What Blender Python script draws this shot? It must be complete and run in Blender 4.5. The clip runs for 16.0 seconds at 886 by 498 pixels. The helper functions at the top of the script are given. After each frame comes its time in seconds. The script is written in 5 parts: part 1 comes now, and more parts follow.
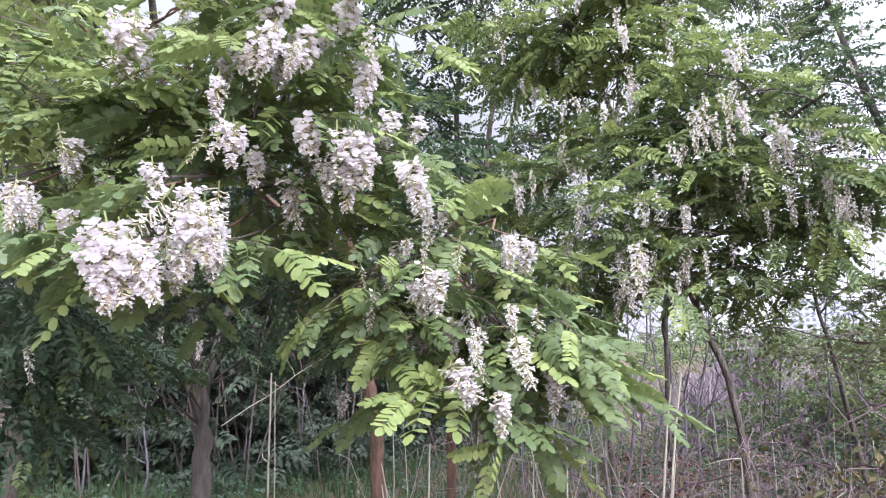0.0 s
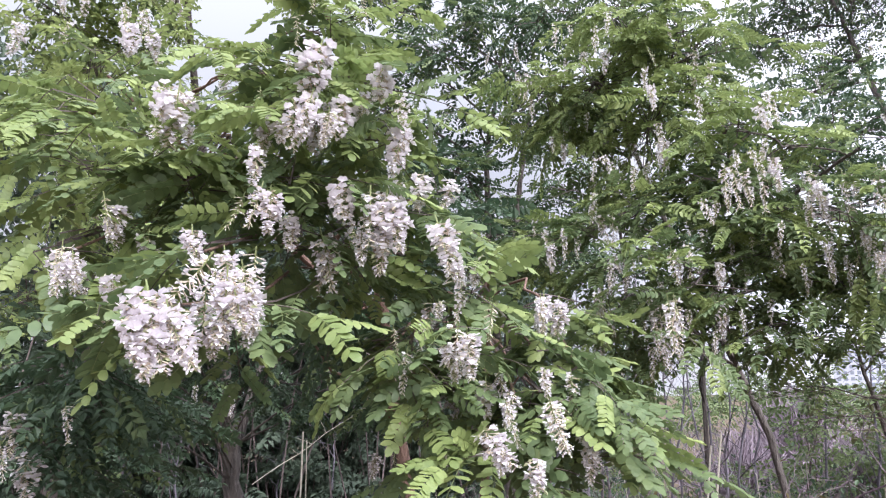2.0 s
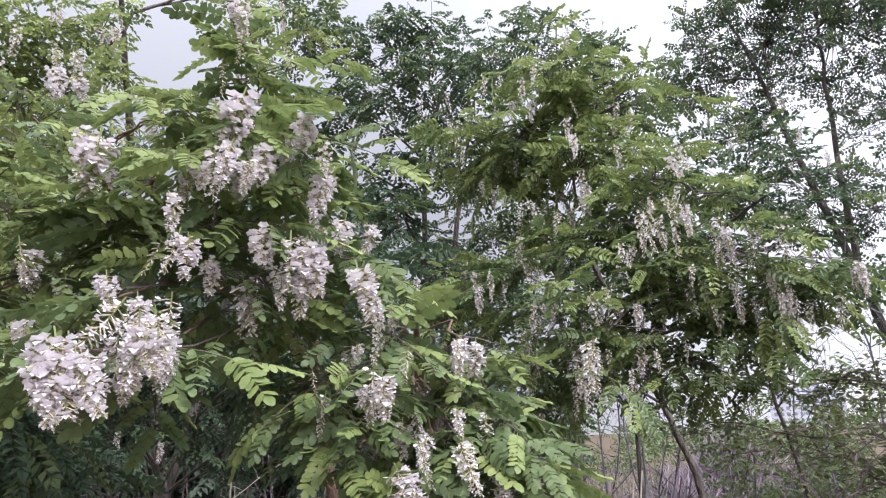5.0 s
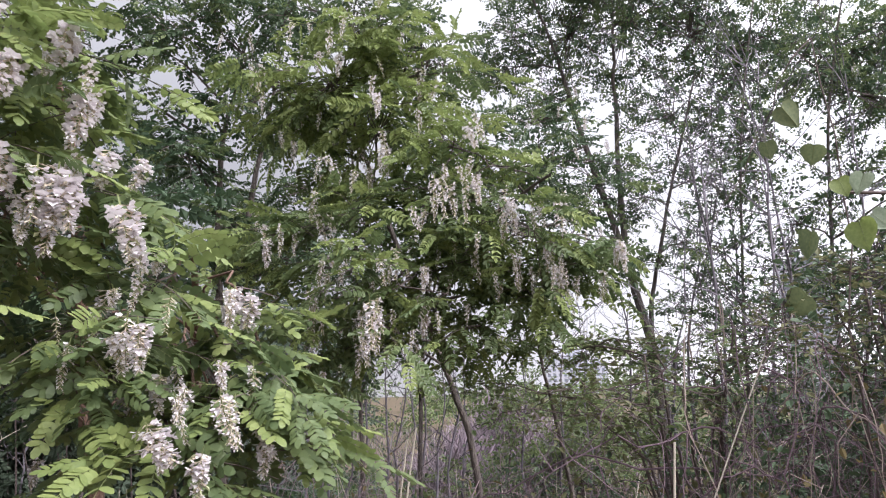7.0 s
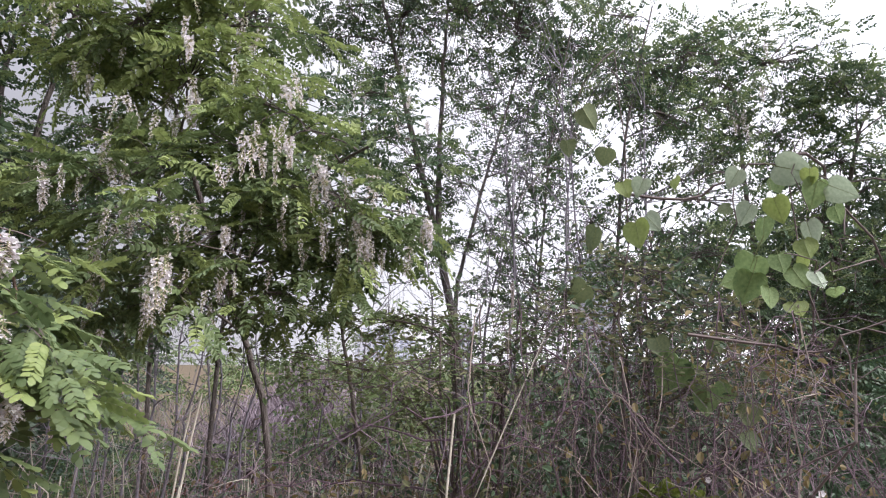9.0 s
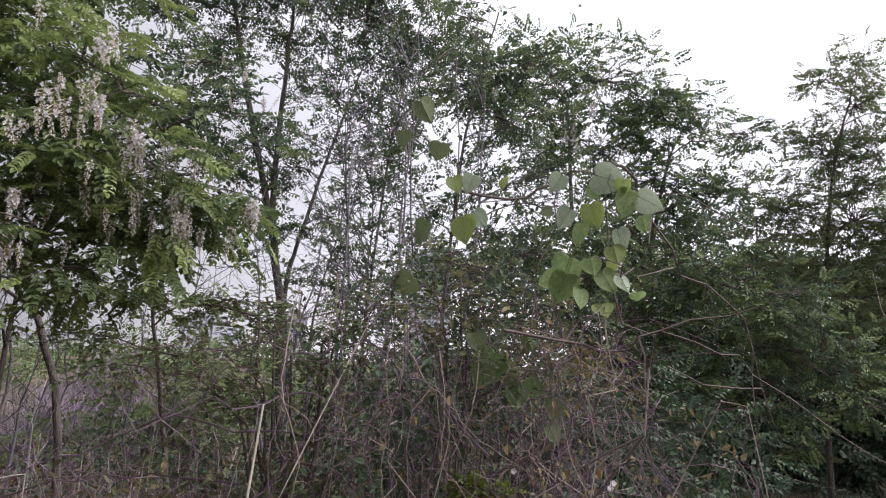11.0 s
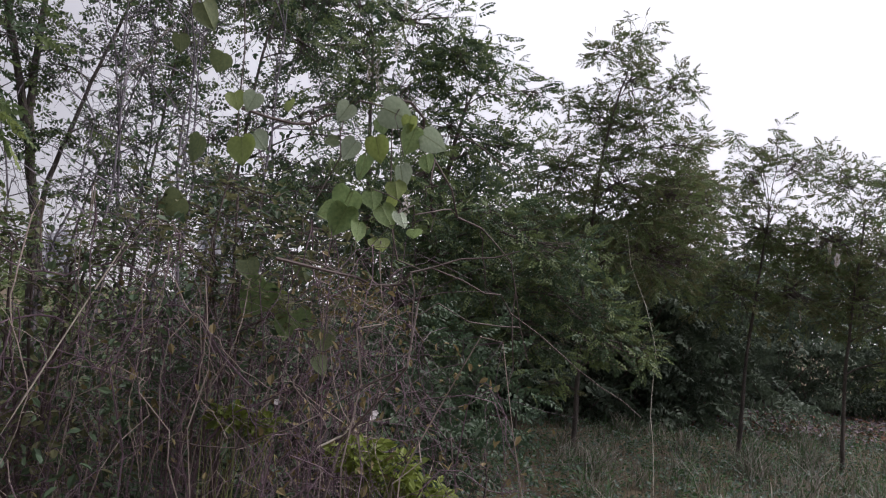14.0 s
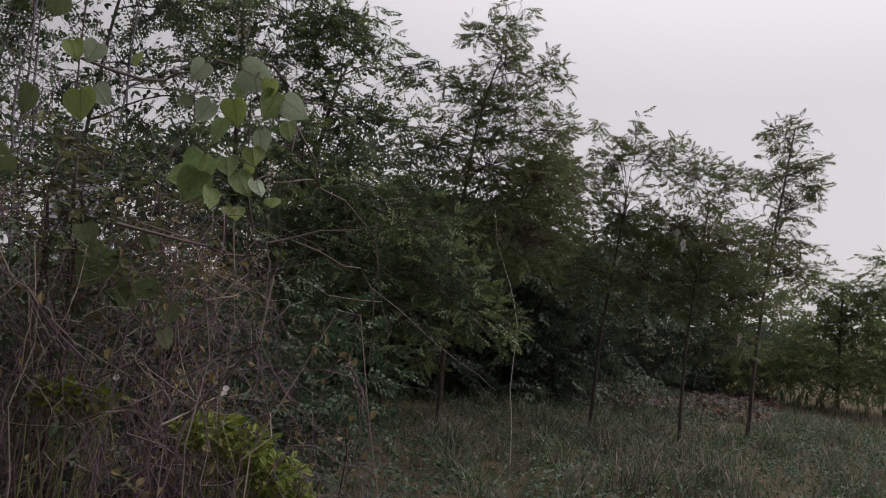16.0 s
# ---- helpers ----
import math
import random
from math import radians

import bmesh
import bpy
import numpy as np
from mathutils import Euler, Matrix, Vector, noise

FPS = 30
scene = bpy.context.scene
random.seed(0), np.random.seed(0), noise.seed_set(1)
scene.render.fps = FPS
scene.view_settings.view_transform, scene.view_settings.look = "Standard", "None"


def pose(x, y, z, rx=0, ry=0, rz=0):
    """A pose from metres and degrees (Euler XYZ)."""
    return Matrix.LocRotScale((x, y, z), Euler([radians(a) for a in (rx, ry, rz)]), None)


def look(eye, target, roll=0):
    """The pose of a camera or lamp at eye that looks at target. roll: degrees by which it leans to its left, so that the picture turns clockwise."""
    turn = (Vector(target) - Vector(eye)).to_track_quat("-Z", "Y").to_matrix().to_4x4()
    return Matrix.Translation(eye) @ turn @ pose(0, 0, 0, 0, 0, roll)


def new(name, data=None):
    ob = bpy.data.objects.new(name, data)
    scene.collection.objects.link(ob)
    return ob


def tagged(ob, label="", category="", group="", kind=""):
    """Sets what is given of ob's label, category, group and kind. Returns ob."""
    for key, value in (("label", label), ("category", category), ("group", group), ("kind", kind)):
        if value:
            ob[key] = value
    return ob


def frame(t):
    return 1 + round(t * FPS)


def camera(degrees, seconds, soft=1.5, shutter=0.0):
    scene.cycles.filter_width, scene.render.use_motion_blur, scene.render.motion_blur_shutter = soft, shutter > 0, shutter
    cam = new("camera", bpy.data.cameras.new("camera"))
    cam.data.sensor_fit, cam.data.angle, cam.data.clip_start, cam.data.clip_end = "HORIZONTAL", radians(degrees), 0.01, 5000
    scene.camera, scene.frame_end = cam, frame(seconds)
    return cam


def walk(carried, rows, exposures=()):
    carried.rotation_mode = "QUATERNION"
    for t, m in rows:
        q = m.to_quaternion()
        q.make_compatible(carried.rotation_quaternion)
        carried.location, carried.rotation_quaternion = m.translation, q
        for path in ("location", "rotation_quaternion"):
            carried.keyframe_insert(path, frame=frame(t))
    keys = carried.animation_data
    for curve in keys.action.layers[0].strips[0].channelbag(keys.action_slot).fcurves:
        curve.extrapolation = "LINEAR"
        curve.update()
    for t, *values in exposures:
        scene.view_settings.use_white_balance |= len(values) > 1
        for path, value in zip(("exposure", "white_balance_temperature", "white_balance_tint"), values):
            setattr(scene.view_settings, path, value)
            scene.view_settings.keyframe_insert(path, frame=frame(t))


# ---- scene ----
# ---------------- camera ----------------
cam = camera(65.0, 16.0, soft=1.2)
PATH = [
    (0, -0.000, 0.000, 1.500, -0.00, 8.00, -1.42),
    (0.5, -0.004, -0.006, 1.505, 0.94, 8.30, -1.32),
    (1, -0.011, -0.004, 1.512, 2.04, 9.45, -1.32),
    (1.5, -0.011, -0.010, 1.519, 2.09, 10.73, -1.11),
    (2, -0.003, -0.014, 1.525, 2.45, 12.29, -1.29),
    (2.5, 0.002, -0.020, 1.531, 2.40, 13.67, -1.71),
    (3, -0.002, -0.023, 1.541, 2.45, 14.69, -1.60),
    (3.2, 0.001, -0.026, 1.546, 2.20, 15.11, -1.68),
    (5.3, 0.078, -0.073, 1.519, -4.23, 15.35, -2.37),
    (5.5, 0.082, -0.064, 1.518, -6.38, 15.17, -2.02),
    (6, 0.095, -0.058, 1.516, -11.61, 14.38, -1.95),
    (6.5, 0.116, -0.044, 1.510, -15.35, 12.92, -2.12),
    (7, 0.132, -0.033, 1.504, -18.29, 11.86, -1.78),
    (7.5, 0.140, -0.030, 1.501, -21.14, 11.37, -1.47),
    (8, 0.143, -0.041, 1.499, -24.14, 11.18, -0.65),
    (8.5, 0.154, -0.048, 1.497, -27.87, 10.84, 0.01),
    (9, 0.186, -0.035, 1.489, -33.27, 9.69, 0.74),
    (9.2, 0.209, -0.015, 1.484, -35.19, 9.23, 0.76),
    (11.3, 0.263, -0.021, 1.486, -48.50, 8.73, 2.29),
    (11.5, 0.271, -0.021, 1.485, -49.75, 7.89, 2.26),
    (12, 0.283, -0.026, 1.479, -52.25, 7.13, 2.87),
    (12.5, 0.299, -0.024, 1.476, -55.43, 6.57, 3.19),
    (13, 0.313, -0.028, 1.475, -58.18, 6.22, 3.28),
    (13.5, 0.356, -0.026, 1.478, -60.88, 5.66, 3.73),
    (14, 0.332, -0.045, 1.472, -63.53, 5.34, 4.63),
    (14.5, 0.350, -0.045, 1.472, -66.80, 4.78, 5.54),
    (15, 0.358, -0.056, 1.469, -69.57, 4.33, 6.03),
    (15.5, 0.370, -0.068, 1.468, -72.20, 4.16, 5.96),
    (16, 0.372, -0.081, 1.465, -73.96, 4.39, 5.46),
]
walk(cam, [(t, pose(x, y, z, 90 + pitch, 0, yaw) @ pose(0, 0, 0, 0, 0, roll)) for t, x, y, z, yaw, pitch, roll in PATH],
     exposures=[(0.0, 0.86, 5800, 13), (3.2, 0.52, 5900, 13), (5.3, 0.34, 6000, 13), (7.0, 0.3, 6150, 13), (9.2, 0.25, 6150, 13), (11.3, -0.26, 6250, 14), (12.5, -0.43, 6250, 15), (14.5, -0.76, 6250, 14), (15.2, -0.96, 6350, 13), (16.0, -1.25, 6600, 13)])

# ---------------- light: a bright overcast sky late in the day ----------------
SUN_AZ, SUN_EL = 150.0, 44.0          # degrees clockwise from +y, and above the ground
world = bpy.data.worlds.new("overcast")
scene.world = world
world.use_nodes = True
wn, wl = world.node_tree.nodes, world.node_tree.links
wn.clear()
sky = wn.new("ShaderNodeTexSky")
sky.sky_type, sky.sun_disc = "NISHITA", False
sky.sun_elevation, sky.sun_rotation = radians(SUN_EL), radians(SUN_AZ)
sky.air_density, sky.dust_density = 1.0, 4.0
dim = wn.new("ShaderNodeVectorMath")
dim.operation = "SCALE"
dim.inputs["Scale"].default_value = 0.08
coord = wn.new("ShaderNodeTexCoord")
split = wn.new("ShaderNodeSeparateXYZ")
cloud = wn.new("ShaderNodeValToRGB")   # an overcast sky is brightest overhead
cloud.color_ramp.elements[0].position, cloud.color_ramp.elements[0].color = 0.0, (0.81, 0.785, 0.82, 1)
cloud.color_ramp.elements[1].position, cloud.color_ramp.elements[1].color = 1.0, (1.0, 1.0, 1.0, 1)
mid = cloud.color_ramp.elements.new(0.35)
mid.color = (0.84, 0.82, 0.86, 1)
gain = wn.new("ShaderNodeMapRange")
gain.inputs["From Min"].default_value, gain.inputs["From Max"].default_value = 0.3, 1.0
gain.inputs["To Min"].default_value, gain.inputs["To Max"].default_value = 0.96, 2.1
glow_dir = wn.new("ShaderNodeVectorMath")   # the cloud is brighter on the sun's side
glow_dir.operation = "DOT_PRODUCT"
glow_dir.inputs[1].default_value = (math.sin(radians(112)), math.cos(radians(112)), 0.1)
glow = wn.new("ShaderNodeMapRange")
glow.inputs["From Min"].default_value, glow.inputs["From Max"].default_value = -0.4, 1.0
flare = wn.new("ShaderNodeValToRGB")
flare.color_ramp.interpolation = "EASE"
for at, level in ((0.26, 0.29), (0.51, 0.33), (0.73, 0.37), (0.86, 0.47), (1.0, 1.0)):
    e = flare.color_ramp.elements[1] if at == 1.0 else flare.color_ramp.elements.new(at)
    e.position, e.color = at, (level, level, level, 1)
flare.color_ramp.elements[0].color = (0.27, 0.27, 0.27, 1)
double = wn.new("ShaderNodeMath")
double.operation = "MULTIPLY"
double.inputs[1].default_value = 2.25
lift = wn.new("ShaderNodeMath")
lift.operation = "MULTIPLY"
mix = wn.new("ShaderNodeMix")
mix.data_type = "RGBA"
mix.inputs["Factor"].default_value = 0.88
back = wn.new("ShaderNodeBackground")
wout = wn.new("ShaderNodeOutputWorld")
wl.new(sky.outputs["Color"], dim.inputs[0])
wl.new(coord.outputs["Generated"], split.inputs[0])
wl.new(split.outputs["Z"], cloud.inputs["Fac"])
wl.new(split.outputs["Z"], gain.inputs["Value"])
wl.new(dim.outputs[0], mix.inputs["A"])
wl.new(cloud.outputs["Color"], mix.inputs["B"])
wl.new(mix.outputs["Result"], back.inputs["Color"])
wl.new(coord.outputs["Generated"], glow_dir.inputs[0])
wl.new(glow_dir.outputs["Value"], glow.inputs["Value"])
wl.new(gain.outputs["Result"], lift.inputs[0])
wl.new(glow.outputs["Result"], flare.inputs["Fac"])
wl.new(flare.outputs["Color"], double.inputs[0])
wl.new(double.outputs[0], lift.inputs[1])
wl.new(lift.outputs[0], back.inputs["Strength"])
wl.new(back.outputs[0], wout.inputs["Surface"])
sun = new("sun", bpy.data.lights.new("sun", "SUN"))
sun.data.energy, sun.data.angle, sun.data.color = 3.7, radians(30), (1.0, 0.96, 0.9)
sa, se = radians(SUN_AZ), radians(SUN_EL)
sun.matrix_world = look((math.sin(sa) * math.cos(se) * 30, math.cos(sa) * math.cos(se) * 30, math.sin(se) * 30), (0, 0, 0))

# ---------------- materials ----------------


def material(name, low, high, rough=0.6, scale=4.0, fine=40.0, bump=0.2, through_light=0.0, island=0.25, gloss=0.4, stretch=(1, 1, 1)):
    """A surface whose colour wanders between low and high at two scales, with fine relief; through_light: the share that shines through."""
    m = bpy.data.materials.new(name)
    m.use_nodes = True
    n, l = m.node_tree.nodes, m.node_tree.links
    n.clear()
    tc = n.new("ShaderNodeTexCoord")
    mp = n.new("ShaderNodeMapping")
    mp.inputs["Scale"].default_value = stretch
    l.new(tc.outputs["Object"], mp.inputs["Vector"])
    a, b = n.new("ShaderNodeTexNoise"), n.new("ShaderNodeTexNoise")
    a.inputs["Scale"].default_value, b.inputs["Scale"].default_value = scale, fine
    a.inputs["Detail"].default_value, b.inputs["Detail"].default_value = 3.0, 4.0
    l.new(mp.outputs[0], a.inputs["Vector"]), l.new(mp.outputs[0], b.inputs["Vector"])
    geo, info = n.new("ShaderNodeNewGeometry"), n.new("ShaderNodeObjectInfo")
    s1 = n.new("ShaderNodeMath")
    s1.operation = "MULTIPLY_ADD"
    l.new(geo.outputs["Random Per Island"], s1.inputs[0])
    s1.inputs[1].default_value = island
    l.new(a.outputs["Fac"], s1.inputs[2])
    s2 = n.new("ShaderNodeMath")
    s2.operation = "MULTIPLY_ADD"
    l.new(info.outputs["Random"], s2.inputs[0])
    s2.inputs[1].default_value = 0.25
    l.new(s1.outputs[0], s2.inputs[2])
    s3 = n.new("ShaderNodeMath")
    s3.operation = "MULTIPLY_ADD"
    l.new(b.outputs["Fac"], s3.inputs[0])
    s3.inputs[1].default_value = 0.35
    l.new(s2.outputs[0], s3.inputs[2])
    ramp = n.new("ShaderNodeMapRange")
    ramp.inputs["From Min"].default_value = 0.5
    ramp.inputs["From Max"].default_value = 0.9 + island
    l.new(s3.outputs[0], ramp.inputs["Value"])
    mx = n.new("ShaderNodeMix")
    mx.data_type = "RGBA"
    mx.inputs["A"].default_value, mx.inputs["B"].default_value = (*low, 1), (*high, 1)
    l.new(ramp.outputs[0], mx.inputs["Factor"])
    p = n.new("ShaderNodeBsdfPrincipled")
    p.inputs["Roughness"].default_value = rough
    p.inputs["Specular IOR Level"].default_value = gloss
    l.new(mx.outputs["Result"], p.inputs["Base Color"])
    if bump:
        bp = n.new("ShaderNodeBump")
        bp.inputs["Strength"].default_value, bp.inputs["Distance"].default_value = bump, 0.01
        l.new(b.outputs["Fac"], bp.inputs["Height"])
        l.new(bp.outputs[0], p.inputs["Normal"])
    out = n.new("ShaderNodeOutputMaterial")
    if through_light:
        tr = n.new("ShaderNodeBsdfTranslucent")
        l.new(mx.outputs["Result"], tr.inputs["Color"])
        ms = n.new("ShaderNodeMixShader")
        ms.inputs[0].default_value = through_light
        l.new(p.outputs[0], ms.inputs[1]), l.new(tr.outputs[0], ms.inputs[2])
        l.new(ms.outputs[0], out.inputs["Surface"])
    else:
        l.new(p.outputs[0], out.inputs["Surface"])
    return m


LEAF_BRIGHT = material("young sunlit locust leaf", (0.15, 0.205, 0.07), (0.315, 0.365, 0.135), 0.5, 3.0, 60, 0, 0.4)
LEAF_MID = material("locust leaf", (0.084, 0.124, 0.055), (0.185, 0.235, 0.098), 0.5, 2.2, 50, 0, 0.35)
# Darker copy of the locust leaf, with the shade put into its colour.
LEAF_DARK = material("older shaded leaf", (0.036, 0.066, 0.04), (0.09, 0.135, 0.07), 0.5, 1.2, 30, 0, 0.3)
LEAF_FAR = material("thicket leaf", (0.055, 0.08, 0.062), (0.115, 0.15, 0.10), 0.6, 0.7, 20, 0, 0.3)
LEAF_OLIVE = material("bronze tipped young leaf", (0.085, 0.095, 0.045), (0.20, 0.20, 0.10), 0.5, 1.2, 30, 0, 0.35)
LEAF_VINE = material("vine leaf", (0.08, 0.15, 0.06), (0.27, 0.36, 0.15), 0.45, 9.0, 70, 0.3, 0.4)
# Pale undersides and whitish sky glare, both put into the leaf's colour.
VINE_PALE = material("pale underside and glare of a vine leaf", (0.20, 0.26, 0.17), (0.36, 0.42, 0.31), 0.4, 9.0, 70, 0.3, 0.35, gloss=0.6)
# Yellow green that also holds light shining through the leaf.
VINE_LIME = material("yellow green vine leaf", (0.15, 0.20, 0.05), (0.28, 0.34, 0.11), 0.4, 9.0, 70, 0.3, 0.5, gloss=0.6)
LEAF_WEED = material("weed leaf", (0.05, 0.09, 0.07), (0.16, 0.21, 0.175), 0.5, 2.0, 40, 0, 0.3)
LEAF_LIME = material("lime green shrub leaf", (0.10, 0.14, 0.03), (0.28, 0.33, 0.075), 0.5, 6.0, 60, 0, 0.4)
PETAL = material("white locust petal", (0.65, 0.595, 0.63), (0.84, 0.80, 0.83), 0.55, 20, 150, 0, 0.3, 0.6, 0.3)
CALYX = material("pinkish green calyx", (0.36, 0.29, 0.22), (0.55, 0.48, 0.38), 0.6, 20, 100, 0)
BUD = material("pale green bud", (0.42, 0.46, 0.24), (0.62, 0.62, 0.42), 0.5, 20, 100, 0, 0.3)
BARK = material("grey locust bark", (0.026, 0.022, 0.022), (0.15, 0.125, 0.115), 0.9, 22, 80, 2.0, stretch=(1, 1, 0.22))
BARK_RED = material("reddish brown bark", (0.06, 0.034, 0.026), (0.22, 0.135, 0.105), 0.85, 22, 80, 1.6, stretch=(1, 1, 0.25))
TWIG = material("brown twig", (0.05, 0.036, 0.036), (0.13, 0.10, 0.095), 0.8, 6, 50, 0.2)
GREEN_TWIG = material("green shoot", (0.10, 0.13, 0.05), (0.20, 0.22, 0.09), 0.7, 6, 50, 0)
TWIG_GREY = material("lilac grey bare twig", (0.07, 0.06, 0.075), (0.22, 0.195, 0.23), 0.8, 6, 50, 0.2)
CANE = material("purplish brown bramble cane", (0.05, 0.03, 0.042), (0.165, 0.11, 0.138), 0.7, 3, 50, 0.2, island=0.5)
CANE_LILAC = material("dry lilac grey cane", (0.12, 0.085, 0.10), (0.34, 0.26, 0.28), 0.8, 3, 50, 0.2, island=0.5)
STRAW = material("bleached dead stalk", (0.29, 0.25, 0.21), (0.52, 0.475, 0.41), 0.7, 8, 80, 0.2, island=0.4)
GRASS = material("grass blade", (0.03, 0.07, 0.03), (0.085, 0.15, 0.06), 0.6, 0.8, 20, 0, 0.3)
GRASS_DRY = material("dry grass blade", (0.10, 0.084, 0.07), (0.21, 0.18, 0.15), 0.8, 0.8, 20, 0, 0.2)
GRASS_PALE = material("bleached grass blade", (0.22, 0.205, 0.18), (0.37, 0.345, 0.305), 0.8, 0.8, 20, 0, 0.2)
VINE_DULL = material("dull old vine leaf", (0.07, 0.10, 0.05), (0.17, 0.20, 0.10), 0.6, 9.0, 70, 0.3, 0.3)
SOIL = material("soil and leaf litter", (0.035, 0.038, 0.02), (0.13, 0.10, 0.07), 1.0, 0.35, 9, 0.8, gloss=0.1)
PURPLE = material("purplish dry seed heads", (0.16, 0.125, 0.15), (0.31, 0.25, 0.295), 0.9, 3, 40, 0)
CONCRETE = material("pale tower wall", (0.42, 0.43, 0.50), (0.52, 0.53, 0.60), 0.8, 0.05, 2, 0)
GLASS_DARK = material("dark window pane", (0.18, 0.20, 0.25), (0.26, 0.28, 0.33), 0.15, 0.5, 3, 0)
EARTH_RED = material("rust red leaf litter", (0.12, 0.055, 0.04), (0.26, 0.14, 0.10), 1.0, 5, 40, 0.3)

# ---------------- mesh helpers ----------------
rng = np.random.default_rng(7)
UP = np.array([0.0, 0.0, 1.0])


def unit(v):
    return v / np.maximum(np.linalg.norm(v, axis=-1, keepdims=True), 1e-9)


class Geo:
    """Collects vertices and four-sided faces, then becomes one mesh."""

    def __init__(self):
        self.v, self.q, self.m, self.n = [], [], [], 0

    def add(self, v, q, m=0):
        self.v.append(np.asarray(v, float))
        self.q.append(np.asarray(q, int) + self.n)
        self.m.append(np.full(len(q), m, int) if np.isscalar(m) else np.asarray(m, int))
        self.n += len(v)

    def tile(self, template, origins, frames, scales):
        """A template at every origin; frames holds, row by row, the template's x, y and z in the world."""
        tv, tq, tm = template
        if not len(origins):
            return
        v = np.einsum("kj,njc->nkc", tv, frames) * np.asarray(scales)[:, None, None] + np.asarray(origins)[:, None, :]
        n, k = len(origins), len(tv)
        q = (tq[None] + (np.arange(n) * k)[:, None, None]).reshape(-1, 4)
        self.add(v.reshape(-1, 3), q, np.tile(tm, n))

    def tube(self, pts, radii, sides=5, m=0):
        pts = np.asarray(pts, float)
        k = len(pts)
        d = unit(np.gradient(pts, axis=0))
        ref = np.where(np.abs(d[:, 2:3]) > 0.9, np.array([[1.0, 0, 0]]), UP[None])
        a = unit(np.cross(d, ref))
        b = np.cross(d, a)
        ang = np.arange(sides) * 2 * np.pi / sides
        ring = np.cos(ang)[None, :, None] * a[:, None] + np.sin(ang)[None, :, None] * b[:, None]
        v = pts[:, None] + ring * np.asarray(radii, float).reshape(-1, 1, 1)
        i, j = np.meshgrid(np.arange(k - 1), np.arange(sides), indexing="ij")
        jn = (j + 1) % sides
        q = np.stack([i * sides + j, i * sides + jn, (i + 1) * sides + jn, (i + 1) * sides + j], -1).reshape(-1, 4)
        self.add(v.reshape(-1, 3), q, m)

    def mesh(self, name, mats, smooth=False):
        me = bpy.data.meshes.new(name)
        v = np.concatenate(self.v) if self.v else np.zeros((0, 3))
        q = np.concatenate(self.q) if self.q else np.zeros((0, 4), int)
        me.vertices.add(len(v))
        me.vertices.foreach_set("co", v.astype(np.float32).ravel())
        me.loops.add(q.size)
        me.loops.foreach_set("vertex_index", q.astype(np.int32).ravel())
        me.polygons.add(len(q))
        me.polygons.foreach_set("loop_start", np.arange(0, q.size, 4, dtype=np.int32))
        me.polygons.foreach_set("material_index", np.concatenate(self.m).astype(np.int32))
        me.polygons.foreach_set("use_smooth", np.full(len(q), smooth))
        for mt in mats:
            me.materials.append(mt)
        me.update(calc_edges=True)
        me.validate()
        return me


def part(name, geo, mats, parent, label="", smooth=False, kind=""):
    me = geo if isinstance(geo, bpy.types.Mesh) else geo.mesh(name, mats, smooth)
    ob = new(name, me)
    ob.parent = parent
    if parent is not None:
        ob.matrix_parent_inverse = parent.matrix_basis.inverted()
    return tagged(ob, label, kind=kind)


def thing(name, place, label, category, group=""):
    ob = new(name)
    ob.location = place
    ob.empty_display_size = 0.1
    return tagged(ob, label, category, group)


def bend(a, b, sag=0.0, wobble=0.0, n=8, lift=0.0):
    """A curved way from a to b: lifted in the middle, with a wandering sideways."""
    a, b = np.asarray(a, float), np.asarray(b, float)
    s = np.linspace(0, 1, n)[:, None]
    p = a + (b - a) * s + UP * (4 * s * (1 - s)) * (lift - sag)
    if wobble:
        k = rng.normal(0, wobble, (n, 3))
        k[0] = k[-1] = 0
        p = p + (k + np.roll(k, 1, 0) + np.roll(k, -1, 0)) / 2 * (s * (1 - s) * 4)
    return p


# ---------------- leaf, flower and blade templates ----------------


def leaflet(length, width, at, along, side, tilt, detail):
    """An oval leaflet folded at its midrib, from the point at; along and side are directions."""
    nrm = np.cross(side, along)
    lift = nrm * width * 0.18
    if detail == 2:
        rows = []
        for u, w, drop in ((0.0, 0.09, 0.0), (0.26, 0.45, 0.0), (0.72, 0.46, 0.25), (1.0, 0.15, 1.0)):
            mid = at + along * length * u - nrm * length * tilt * drop
            rows += [mid + side * width * w, mid - side * width * w]
        return rows, [(0, 1, 3, 2), (2, 3, 5, 4), (4, 5, 7, 6)]
    if detail:
        v = [at, at + along * length * 0.25 + side * width * 0.5 + lift, at + along * length * 0.80 + side * width * 0.42 + lift,
             at + along * length - nrm * length * tilt, at + along * length * 0.80 - side * width * 0.42 + lift, at + along * length * 0.25 - side * width * 0.5 + lift]
        return v, [(0, 1, 2, 3), (0, 3, 4, 5)]
    v = [at, at + along * length * 0.5 + side * width * 0.55 + lift, at + along * length - nrm * length * tilt, at + along * length * 0.5 - side * width * 0.55 + lift]
    return v, [(0, 1, 2, 3)]


